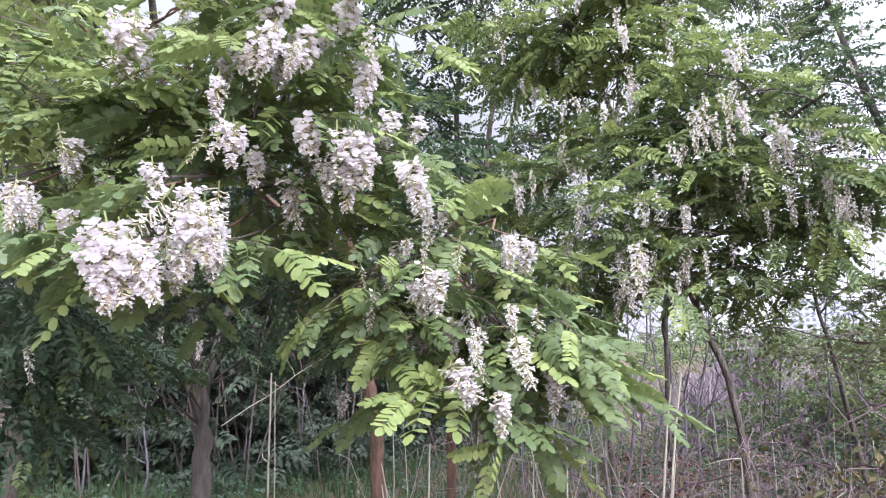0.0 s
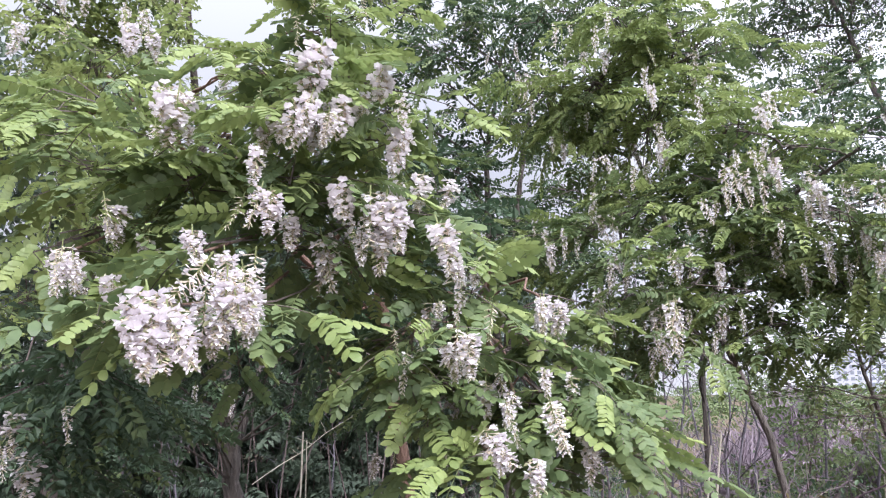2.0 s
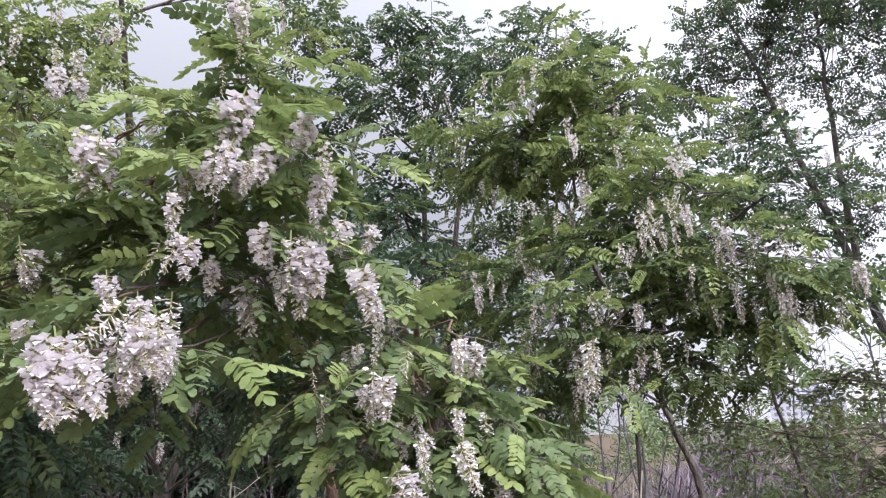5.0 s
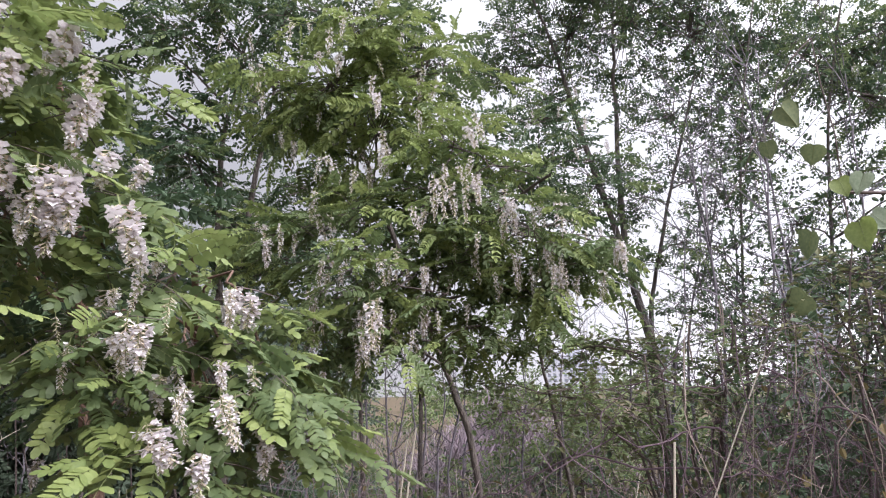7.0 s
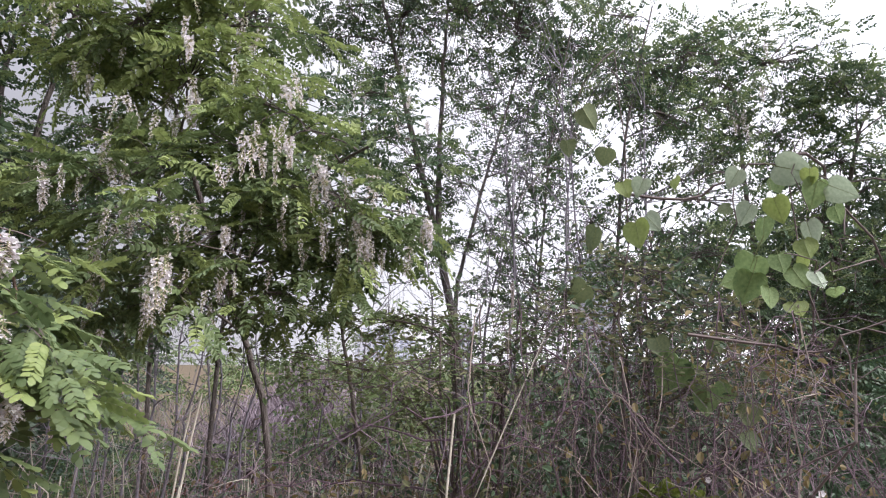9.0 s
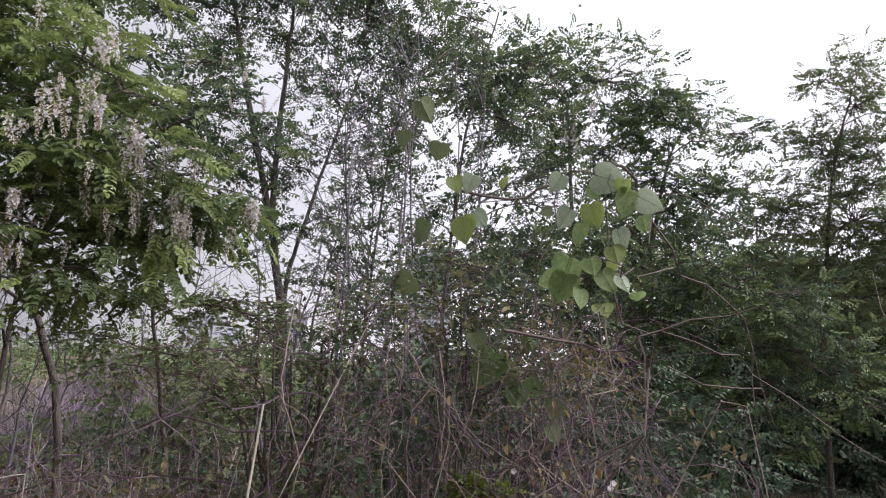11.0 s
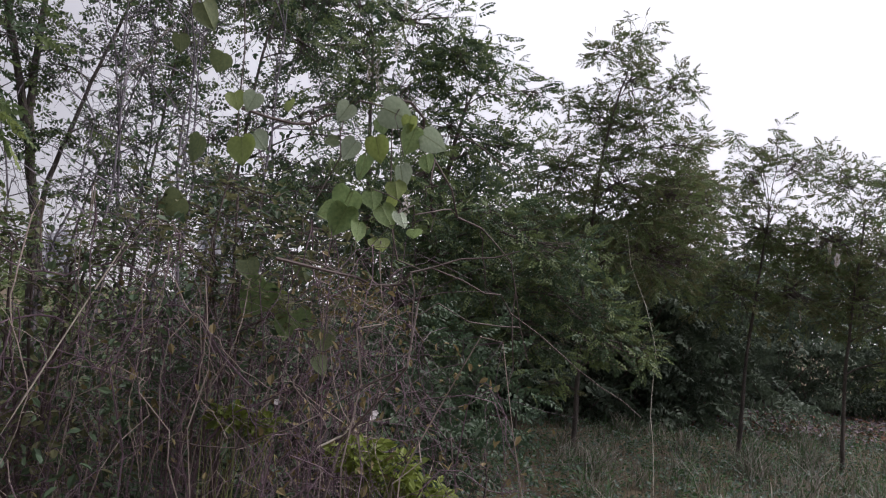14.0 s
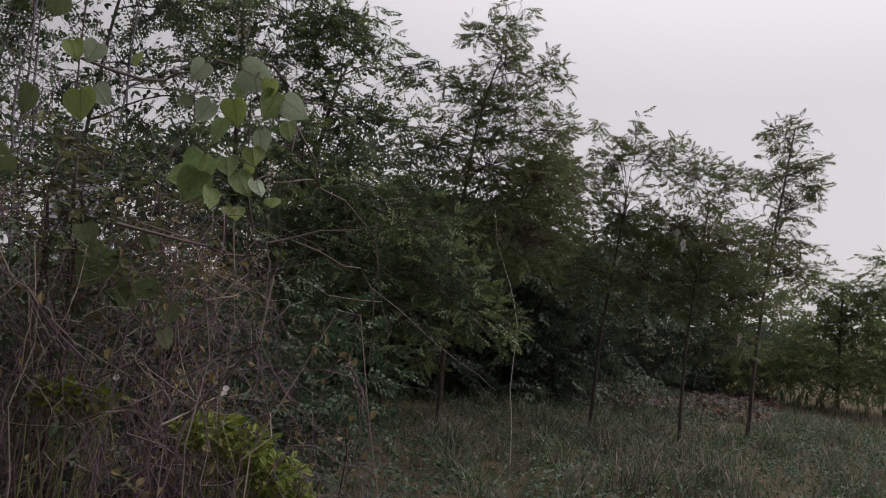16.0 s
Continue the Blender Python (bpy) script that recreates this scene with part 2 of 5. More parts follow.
def pinnate(seed, pairs=7, length=0.2, ll=0.042, lw=0.021, detail=True, droop=0.25):
    """A compound locust leaf: a drooping stalk along +y with leaflets in pairs and one at its end."""
    r = np.random.default_rng(seed)
    g = Geo()
    s = np.linspace(0, 1, 5)
    bendx = r.normal(0, 0.12)
    curve = lambda u: np.array([bendx * length * u * u, length * u * (1 - 0.12 * u), -droop * length * u * u])
    if detail:
        g.tube([curve(u) for u in s], np.linspace(0.0016, 0.0007, 5), 3, 1)
    for i in range(pairs):
        u = 0.2 + 0.75 * i / (pairs - 1)
        k = 1.0 - 0.35 * abs(u - 0.55) + r.normal(0, 0.05)
        for sg in (-1, 1):
            ang = radians(68 - 14 * u + r.normal(0, 7))
            drop = 0.12 + abs(r.normal(0, 0.15))
            along = unit(np.array([sg * math.sin(ang), math.cos(ang), -drop]))
            side = unit(np.cross(along, np.array([r.normal(0, 0.2), r.normal(0, 0.2), 1.0])))
            v, q = leaflet(ll * k, lw * k, curve(u), along, side, 0.12, detail)
            g.add(v, q, 0)
    v, q = leaflet(ll, lw, curve(1.0), unit(np.array([bendx, 1, -droop])), np.array([1.0, 0, 0]), 0.1, detail)
    g.add(v, q, 0)
    return np.concatenate(g.v), np.concatenate(g.q), np.concatenate(g.m)


FINE = [pinnate(i, 6 + i % 3, 0.2, 0.041, 0.0245, True, 0.15 + 0.1 * (i % 4)) for i in range(6)]
ROUND = [pinnate(i, 6 + i % 3, 0.2, 0.043, 0.027, 2, 0.15 + 0.1 * (i % 4)) for i in range(6)]
SMALL = [pinnate(30 + i, 4, 0.2, 0.062, 0.034, False, 0.1 * (i % 3)) for i in range(4)]
COARSE = [pinnate(20 + i, 5 + i % 2, 0.2, 0.052, 0.03, False, 0.2 + 0.1 * (i % 3)) for i in range(4)]


def raceme(seed, flowers=40, green=False, size=0.155, loose=0.0):
    """A hanging cluster one unit long: a thin stalk with pea flowers all round it, smaller towards the tip, some still in bud."""
    r = np.random.default_rng(seed)
    g = Geo()
    bow = r.normal(0, 0.07, 2)
    line = lambda u: np.array([bow[0] * u * u, bow[1] * u * u, -u])
    g.tube([(0, 0, 0.12), line(0.2), line(0.6), line(1.0)], [0.012, 0.011, 0.008, 0.004], 3, 2)
    for i in range(flowers):
        u = 0.03 + 0.95 * (i + r.uniform(-0.4, 0.4)) / flowers
        k = size * (1.0 - 0.5 * max(0, u - 0.4) / 0.6) * r.uniform(0.75, 1.2) * (0.7 if green else 1)
        ang = i * 2.4 + r.normal(0, 0.5)
        out = unit(np.array([math.cos(ang), math.sin(ang), -0.45 - 0.6 * u + r.normal(0, 0.25)]))
        base = line(u)
        stem = base + out * k * (0.55 + loose + r.uniform(-0.2, 0.3))
        side = unit(np.cross(out, UP))
        nrm = np.cross(side, out)
        g.tube([base, stem, stem + out * k * 0.24], [0.006, 0.012, 0.024 * k / 0.12], 3, 1)
        bud = green or r.random() < 0.12 + 0.75 * max(0, u - 0.72)
        mt = 3 if bud and r.random() < 0.6 else 0
        p0 = stem + out * k * 0.18
        w = k * r.uniform(0.46, 0.62) * (0.45 if bud else 1)
        tip = p0 + out * k * 0.85 - nrm * k * 0.14
        if not bud:
            top = p0 + nrm * k * r.uniform(0.4, 0.7) + out * k * 0.35
            v = [p0, p0 + side * w + nrm * k * 0.3 + out * k * 0.2, top + side * w * 0.5 + nrm * k * 0.1, top, top - side * w * 0.5 + nrm * k * 0.1, p0 - side * w + nrm * k * 0.3 + out * k * 0.2]
            g.add(v, [(0, 1, 2, 3), (0, 3, 4, 5)], mt)
        for sg in (-1, 1):
            v = [p0, p0 + side * sg * w * 0.6 + out * k * 0.45 + nrm * k * 0.12, tip, p0 + out * k * 0.45 - nrm * k * 0.22]
            g.add(v, [(0, 1, 2, 3)], mt)
    return g.mesh("raceme", [PETAL, CALYX, GREEN_TWIG, BUD], False)


RACEMES = [raceme(i, 44 + 5 * (i % 3)) for i in range(6)]
RACEMES_LOOSE = [raceme(60 + i, 32 + 3 * (i % 2), size=0.105, loose=0.35) for i in range(4)]
RACEMES_GREEN = [raceme(40 + i, 24, True, 0.12, loose=0.4) for i in range(3)]


def frames_of(dirs, roll=0.25):
    """Frames whose y runs along dirs and whose z looks up, leaning at random."""
    y = unit(dirs)
    z = unit(UP[None] + rng.normal(0, roll, dirs.shape))
    x = unit(np.cross(y, z))
    z = np.cross(x, y)
    return np.stack([x, y, z], 1)


def sprays(bases, dirs, length, per, droop=0.25):
    """Shoots from bases along dirs, with compound leaves alternately at both sides: leaf origins, directions, sizes, and the shoots' points."""
    o, d, s, curves = [], [], [], []
    dirs = unit(dirs)
    for b, w in zip(bases, dirs):
        L = length * rng.uniform(0.7, 1.2)
        side = unit(np.cross(w, UP) + 1e-6)
        u = np.linspace(0.12, 1.0, per)
        p = b + w * L * u[:, None] - UP * (droop * L * u * u)[:, None]
        sg = np.where(np.arange(per) % 2, 1.0, -1.0)[:, None]
        spread = (1.15 - 0.75 * u)[:, None]
        dd = w * (0.45 + 0.5 * u[:, None]) + side * sg * spread - UP * rng.uniform(0.0, 0.45, (per, 1)) + rng.normal(0, 0.15, (per, 3))
        o.append(p), d.append(dd), s.append(rng.uniform(0.75, 1.15, per) * (1.05 - 0.25 * u))
        uu = np.linspace(0, 1, 4)[:, None]
        curves.append(b + w * L * uu - UP * droop * L * uu * uu)
    return np.concatenate(o), np.concatenate(d), np.concatenate(s), curves


def in_ball(c, r, n, flat=0.8):
    p = unit(rng.normal(0, 1, (n, 3))) * (rng.uniform(0.15, 1, (n, 1)) ** 0.6)
    return np.asarray(c) + p * np.array([r, r, r * flat]), p


def locust_tree(place, label, trunks, clumps, mats, templates, cover=2.5, leaf=1.0, per=7, spray=0.3, group="", limb_r=0.02, single=0, flowers=(), bark=None, droop=0.25, green=0.12, name="black_locust_tree", upward=0.0, slim=1.0, extra=0, young=99.0, clear=()):
    """A locust: trunks as lists of points with radii, and a crown of clumps (x, y, z, radius) fed by limbs from the
    trunks; above the height young it is in fresh leaf, with sunlight on the top put into the colour.
    """
    bark = bark or BARK
    tree = thing(name, place, label, "tree", group)
    anchor = []
    for pts, r0, r1 in trunks:
        pts = np.asarray(pts, float)
        k = np.linspace(0, len(pts) - 1, 6 * len(pts))
        fine = np.stack([np.interp(k, np.arange(len(pts)), pts[:, i]) for i in range(3)], 1)
        for _ in range(4):
            fine[1:-1] = (fine[:-2] + fine[1:-1] * 2 + fine[2:]) / 4
        fine[1:-1] += rng.normal(0, r0 * 0.12, fine[1:-1].shape)
        g = Geo()
        rad = np.linspace(r0, r1, len(fine)) * rng.uniform(0.93, 1.07, len(fine))
        rad[0] *= 1.25
        g.tube(fine, rad, 10)
        part("trunk", g, [bark], tree, smooth=True)
        anchor.append(np.c_[fine, rad])
    anchor = np.concatenate(anchor)
    twigs, foliage = Geo(), Geo()
    O, D, S, L, limbs = [], [], [], [], []
    for x, y, z, r in clumps:
        c = np.array([x, y, z])
        low = anchor[anchor[:, 2] < z + 0.1]
        low = low if len(low) else anchor
        near = low[np.argmin(np.linalg.norm(low[:, :3] - c, axis=1) + 0.4 * np.abs(low[:, 2] - (z - 0.5)))]
        g = Geo()
        reach = np.linalg.norm(c - near[:3])
        way = bend(near[:3], c, 0, min(0.05, 0.035 * reach), 9, 0.10 * reach)
        r0 = min(near[3] * 0.6, limb_r * (0.5 + r * 2))
        g.tube(way, np.linspace(r0, 0.004, 9), 6)
        limbs.append(part("limb", g, [bark], tree, smooth=True))
        n = max(3, int(round(cover * math.pi * r * r / (per * 0.0075 * leaf * leaf))))
        b, off = in_ball(c, r, n, 0.8 + 0.25 * upward)
        out = off * np.array([1, 1, 0.35 + upward]) + rng.normal(0, 0.35 + 0.3 * upward, off.shape) * np.array([1, 1, 0.3 + upward]) + UP * 0.6 * upward
        b = b - unit(out) * spray * 0.5
        o, d, s, curves = sprays(b, out, spray, per, droop)
        O.append(o), D.append(d), S.append(s * leaf), L.append(np.full(len(o), len(limbs) - 1))
        for cv in curves:
            if upward:
                twigs.tube(np.stack([way[rng.integers(5, 9)], cv[0], cv[2]]), (0.0045, 0.003, 0.0015), 3, 0)
            else:
                twigs.tube(np.concatenate([bend(way[rng.integers(5, 9)], cv[0], 0, 0.01, 3), cv[1:]]), np.linspace(0.003, 0.001, 6), 3, 0)
    O, D, S, L = np.concatenate(O), np.concatenate(D), np.concatenate(S), np.concatenate(L)
    U = np.tile(np.linspace(0, 1, per), len(O) // per)
    flowers = [(x, y, z, min(h, 0.17)) for x, y, z, h in flowers]
    carve = list(flowers) + list(clear)
    for _ in range(extra):
        cx, cy, cz, r = clumps[rng.integers(0, len(clumps))]
        p = np.array([cx, cy, cz]) + unit(rng.normal(0, 1, 3) - 1.4 * unit(np.array([cx, cy, 0.0]))) * r * 1.05
        flowers.append((*p, rng.uniform(0.08, 0.14)))
    if len(carve):
        # leaves make room for the flower clusters
        keep = np.ones(len(O), bool)
        tip = O + unit(D) * 0.1 * leaf
        for x, y, z, h in carve:
            for q in (O, tip):
                keep &= np.linalg.norm((q - (x, y - 0.06, z - h * 0.5)) / np.array([0.05, 0.09, h * 0.5]), axis=1) > 1
        O, D, S, L, U = O[keep], D[keep], S[keep], L[keep], U[keep]
    F = frames_of(D, 0.42 + 1.2 * upward)
    pick = rng.integers(0, len(templates), len(O))
    done = np.zeros(len(O), bool)
    if single:
        # the leaves that stand foremost are objects of their own
        order = np.argsort(np.linalg.norm(O - np.array([-0.1, 0.6, 1.7]), axis=1))[:single]
        shared = []
        for tv, tq, tm in templates:
            for mt in mats[:2]:
                g = Geo()
                g.add(tv, tq, tm)
                shared.append(g.mesh("leaf", [mt, GREEN_TWIG]))
        for i in order:
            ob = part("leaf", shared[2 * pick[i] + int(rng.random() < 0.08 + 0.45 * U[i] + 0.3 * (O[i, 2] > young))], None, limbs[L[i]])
            m = Matrix.Translation(O[i])
            for a in range(3):
                for b in range(3):
                    m[a][b] = F[i][b][a] * S[i]
            ob.matrix_parent_inverse = Matrix()
            ob.matrix_basis = m
        done[order] = True
    for k, t in enumerate(templates):
        sel = (pick == k) & ~done
        # More bright leaves above young: fresh shoots, and sunlight put into colour.
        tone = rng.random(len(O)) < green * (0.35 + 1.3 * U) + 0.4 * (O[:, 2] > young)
        for flag in (0, 1):
            w = sel & (tone == bool(flag))
            tv, tq, tm = t
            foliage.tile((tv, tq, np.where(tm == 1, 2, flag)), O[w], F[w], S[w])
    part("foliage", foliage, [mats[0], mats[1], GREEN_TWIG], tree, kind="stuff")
    part("brush", twigs, [TWIG], tree, kind="stuff")
    for j, (x, y, z, h) in enumerate(flowers):
        pick_one = rng.random()
        raw = RACEMES_GREEN[j % 3] if pick_one < (0.3 if h < 0.1 else 0.04) else RACEMES_LOOSE[j % 4] if pick_one < (0.3 if slim > 1 else 0.85) else RACEMES[j % 6]
        home = limbs[int(np.argmin([np.linalg.norm(np.array(c[:3]) - (x, y, z)) for c in clumps]))]
        ob = part("raceme", raw, None, home)
        ob.matrix_parent_inverse = Matrix()
        wide = rng.uniform(0.85, 1.15) * slim
        h *= rng.uniform(0.8, 1.1)
        ob.matrix_basis = pose(x * 0.97, y * 0.97, z, rng.normal(0, 9), rng.normal(0, 9), rng.uniform(0, 360)) @ Matrix.Diagonal((h * wide, h * wide, h, 1))
    return tree


def spot(bearing, distance, z=0.0):
    """A place by its bearing (degrees clockwise from +y) and distance from the walk's start."""
    return np.array([math.sin(radians(bearing)) * distance, math.cos(radians(bearing)) * distance, z])

# ---------------- ground ----------------


def ground_height(x, y):
    d = np.hypot(x, y)
    return 0.05 * np.sin(x * 0.9 + 1.3) * np.cos(y * 0.7) * np.clip(d / 4, 0, 1) + 0.02 * np.sin(3.1 * x + y) * np.cos(2.3 * y)


g = Geo()
rad = np.concatenate([np.linspace(0.0, 24, 90), np.geomspace(26, 3000, 24)])
ang = np.linspace(0, 2 * np.pi, 145)
A, Rr = np.meshgrid(ang, rad)
X, Y = Rr * np.sin(A), Rr * np.cos(A)
Z = np.where(Rr < 25, ground_height(X, Y), 0)
i, j = np.meshgrid(np.arange(len(rad) - 1), np.arange(len(ang) - 1), indexing="ij")
w = len(ang)
g.add(np.stack([X, Y, Z], -1).reshape(-1, 3), np.stack([i * w + j, (i + 1) * w + j, (i + 1) * w + j + 1, i * w + j + 1], -1).reshape(-1, 4))
tagged(part("ground", g, [SOIL], None, smooth=True), "bare soil and leaf litter under weeds and grass", "ground", kind="structure")


def scatter(n, b0, b1, d0, d1):
    """Random places on the ground between two bearings and two distances."""
    b = np.radians(rng.uniform(b0, b1, n))
    d = np.sqrt(rng.uniform(d0 * d0, d1 * d1, n))
    x, y = np.sin(b) * d, np.cos(b) * d
    return np.stack([x, y, ground_height(x, y)], 1)


def blades(name, label, places, height, width, mats, category="grass", lean=0.35):
    g = Geo()
    n = len(places)
    h = height * rng.uniform(0.5, 1.3, n)[:, None]
    a = rng.uniform(0, 2 * np.pi, n)
    side = np.stack([np.cos(a), np.sin(a), 0 * a], 1) * width * rng.uniform(0.6, 1.3, n)[:, None]
    tilt = rng.normal(0, lean, (n, 3)) * h
    tilt[:, 2] = 0
    m = places + UP * h * 0.55 + tilt * 0.35
    t = places + UP * h * 0.9 + tilt
    v = np.stack([places - side, places + side, m + side * 0.8, m - side * 0.8, t + side * 0.15, t - side * 0.15], 1).reshape(-1, 3)
    k = (np.arange(n) * 6)[:, None]
    q = np.concatenate([k + [0, 1, 2, 3], k + [3, 2, 4, 5]])
    mi = rng.integers(0, len(mats), n)
    g.add(v, q, np.concatenate([mi, mi]))
    return tagged(part(name, g, mats, None), label, category, kind="stuff")


blades("grass", "green grass under the trees", scatter(18000, -45, 14, 5.0, 14), 0.22, 0.006, [GRASS, GRASS, GRASS])
blades("grass", "low green grass with dry blades in the clearing", scatter(16000, 55, 125, 3.0, 16), 0.15, 0.004, [GRASS, GRASS_DRY, GRASS_PALE])
blades("grass", "scrubby grass of the open field", scatter(13000, 8, 55, 3.5, 30), 0.3, 0.008, [GRASS_DRY, PURPLE, GRASS_DRY, GRASS])
blades("grass", "far meadow grass", scatter(10000, 60, 125, 16, 60), 0.25, 0.03, [GRASS, GRASS, GRASS_DRY])

blades("grass", "short worn grass where the walk stands", scatter(9000, -180, 180, 0.3, 6.0), 0.09, 0.004, [GRASS, GRASS_DRY])
blades("grass", "pale dry grass at the clearing's far side", scatter(7000, 86, 125, 5.5, 18), 0.2, 0.006, [GRASS_DRY, GRASS_PALE, GRASS, GRASS])
tufts = np.repeat(scatter(110, 74, 122, 4.2, 13), 55, 0)
blades("grass", "uneven tufts of taller dry and green grass in the clearing", tufts + rng.normal(0, 0.07, tufts.shape) * np.array([1, 1, 0]), 0.3, 0.005, [GRASS, GRASS_DRY, GRASS_PALE], lean=0.45)
# low broad-leaved weeds of the clearing
WEED = (np.array([(0, 0, 0), (0.36, 0.3, 0.14), (0.3, 0.72, 0.12), (0, 1, 0.0), (-0.3, 0.72, 0.12), (-0.36, 0.3, 0.14)]), np.array([(0, 1, 2, 3), (0, 3, 4, 5)]), np.array([0, 0]))


def weeds(label, places, size, mats, rise=0.12):
    g = Geo()
    n = len(places)
    o = np.repeat(places, 7, 0) + rng.normal(0, size * 0.8, (7 * n, 3)) * np.array([1, 1, 0]) + UP * rng.uniform(0.01, rise, (7 * n, 1))
    d = rng.normal(0, 1, o.shape) * np.array([1, 1, 0.3])
    f = frames_of(d, 0.4)
    half = rng.random(len(o)) < 0.5
    for k in range(2):
        w = half == bool(k)
        g.tile((WEED[0], WEED[1], WEED[2] + k), o[w], f[w], rng.uniform(0.6, 1.3, w.sum()) * size)
    return tagged(part("weeds", g, mats, None), label, "weeds", kind="stuff")


weeds("low broad-leaved green weeds covering the clearing", scatter(9000, 58, 125, 2.9, 15), 0.038, [LEAF_WEED, GRASS], 0.16)
weeds("scattered low weeds on trodden ground", scatter(1500, -180, 180, 0.4, 6.5), 0.04, [LEAF_WEED, LEAF_WEED])
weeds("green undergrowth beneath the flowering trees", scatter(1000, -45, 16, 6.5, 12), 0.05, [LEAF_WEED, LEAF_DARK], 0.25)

# ---------------- trees ----------------
A1 = [
    (-0.44, 1.75, 2.33, 0.21), (-0.28, 1.88, 2.46, 0.19), (-0.68, 1.78, 2.26, 0.20), (-0.25, 1.88, 2.27, 0.18), (-0.47, 1.69, 2.08, 0.16),
    (-0.77, 1.74, 2.12, 0.18), (-0.61, 1.48, 1.86, 0.13), (-0.68, 1.33, 1.71, 0.12), (-0.53, 1.51, 1.74, 0.09), (-0.33, 1.82, 2.00, 0.17),
    (-0.16, 1.89, 2.08, 0.13), (-0.14, 1.84, 1.89, 0.12), (-0.46, 1.84, 1.94, 0.14), (-1.09, 1.91, 2.19, 0.22), (-1.25, 2.05, 2.46, 0.27),
    (-1.04, 1.71, 1.93, 0.18), (-0.46, 1.95, 2.66, 0.24), (-0.64, 2.00, 2.55, 0.21),
]
A2 = [
    (0.02, 1.80, 1.80, 0.13), (0.20, 1.89, 1.78, 0.11), (-0.05, 1.70, 1.66, 0.12), (0.09, 1.70, 1.53, 0.14), (0.22, 1.74, 1.46, 0.11),
    (0.01, 1.65, 1.41, 0.10), (0.14, 1.64, 1.36, 0.09), (0.31, 1.77, 1.40, 0.09), (-0.17, 1.79, 1.67, 0.10), (-0.14, 1.90, 1.46, 0.12),
    (0.14, 1.79, 1.66, 0.12), (-0.06, 1.75, 1.55, 0.12), (0.25, 1.75, 1.60, 0.10), (-0.30, 2.30, 1.70, 0.14), (0.17, 1.74, 1.49, 0.11),
]
A3 = [
    (-1.55, 2.57, 1.65, 0.32), (-1.46, 2.85, 1.45, 0.31), (-0.27, 2.59, 1.64, 0.17), (-0.43, 2.36, 1.88, 0.20), (-1.57, 2.55, 1.40, 0.27),
    (-0.67, 2.30, 1.96, 0.20), (-1.27, 2.27, 1.74, 0.25), (-0.16, 2.39, 2.12, 0.18),
]
B = [
    (0.38, 3.58, 3.17, 0.35), (0.65, 3.34, 3.11, 0.40), (0.85, 3.09, 2.76, 0.34), (0.67, 3.54, 2.80, 0.22), (1.08, 2.80, 2.61, 0.26),
    (1.27, 2.72, 2.50, 0.23), (0.96, 2.74, 2.30, 0.24), (1.16, 2.66, 2.23, 0.24), (1.37, 2.56, 2.19, 0.22), (1.54, 2.57, 2.13, 0.20),
    (0.68, 2.92, 2.32, 0.23), (0.44, 2.97, 2.23, 0.20), (0.65, 2.62, 2.03, 0.18), (0.79, 2.48, 1.91, 0.17), (0.71, 2.50, 1.77, 0.15),
    (1.26, 2.94, 2.03, 0.26), (1.49, 2.83, 1.96, 0.24), (0.60, 2.84, 1.91, 0.14),
    (0.83, 3.30, 3.39, 0.35), (1.16, 3.20, 3.24, 0.31), (0.23, 3.59, 2.30, 0.24), (1.08, 2.90, 1.86, 0.18),
]
C = [
    (3.46, 5.66, 5.04, 0.67), (3.94, 5.36, 5.05, 0.73), (4.38, 5.02, 4.91, 0.66), (3.20, 5.81, 4.37, 0.41), (4.67, 4.77, 4.31, 0.47),
    (4.13, 5.22, 4.00, 0.52), (4.42, 4.98, 3.33, 0.33), (3.56, 5.60, 3.41, 0.45), (4.71, 4.73, 3.68, 0.40), (2.95, 5.93, 5.06, 0.49),
    (4.20, 5.17, 2.81, 0.27), (4.87, 4.57, 4.67, 0.54), (4.01, 5.30, 5.73, 0.89), (4.61, 4.82, 5.47, 0.75), (3.33, 5.74, 5.82, 0.71),
    (3.92, 5.37, 3.27, 0.33), (3.81, 5.45, 2.67, 0.27), (2.73, 6.03, 4.69, 0.36),
]
D = [
    (5.84, 4.57, 4.60, 0.57), (6.21, 4.09, 4.65, 0.64), (6.54, 3.57, 4.55, 0.64), (6.77, 3.13, 4.24, 0.53), (6.92, 2.81, 3.99, 0.37),
    (6.50, 3.64, 3.79, 0.61), (6.17, 4.15, 3.76, 0.43), (6.73, 3.21, 3.44, 0.58), (6.97, 2.68, 3.26, 0.45), (6.58, 3.51, 2.88, 0.60),
    (6.84, 2.98, 2.60, 0.59), (5.86, 4.54, 4.04, 0.37), (5.60, 4.84, 4.56, 0.45), (7.11, 2.32, 3.86, 0.25), (6.85, 2.96, 1.96, 0.53),
]
E = [
    (8.34, 1.59, 4.89, 0.29), (8.25, 1.97, 4.72, 0.25), (8.33, 1.65, 4.36, 0.42), (8.41, 1.17, 4.25, 0.32), (8.25, 1.99, 3.92, 0.38),
    (8.36, 1.47, 3.79, 0.48), (8.44, 0.98, 3.57, 0.34), (8.15, 2.33, 3.30, 0.58), (8.32, 1.70, 3.13, 0.65), (8.42, 1.09, 3.02, 0.58),
    (8.27, 1.92, 2.46, 0.64), (8.40, 1.25, 2.41, 0.64), (8.02, 2.73, 2.51, 0.64), (8.13, 2.43, 1.82, 0.50), (8.30, 1.80, 1.66, 0.43),
    (8.39, 1.33, 1.27, 0.23), (8.18, 2.23, 4.10, 0.24), (8.17, 2.29, 0.80, 0.20),
]
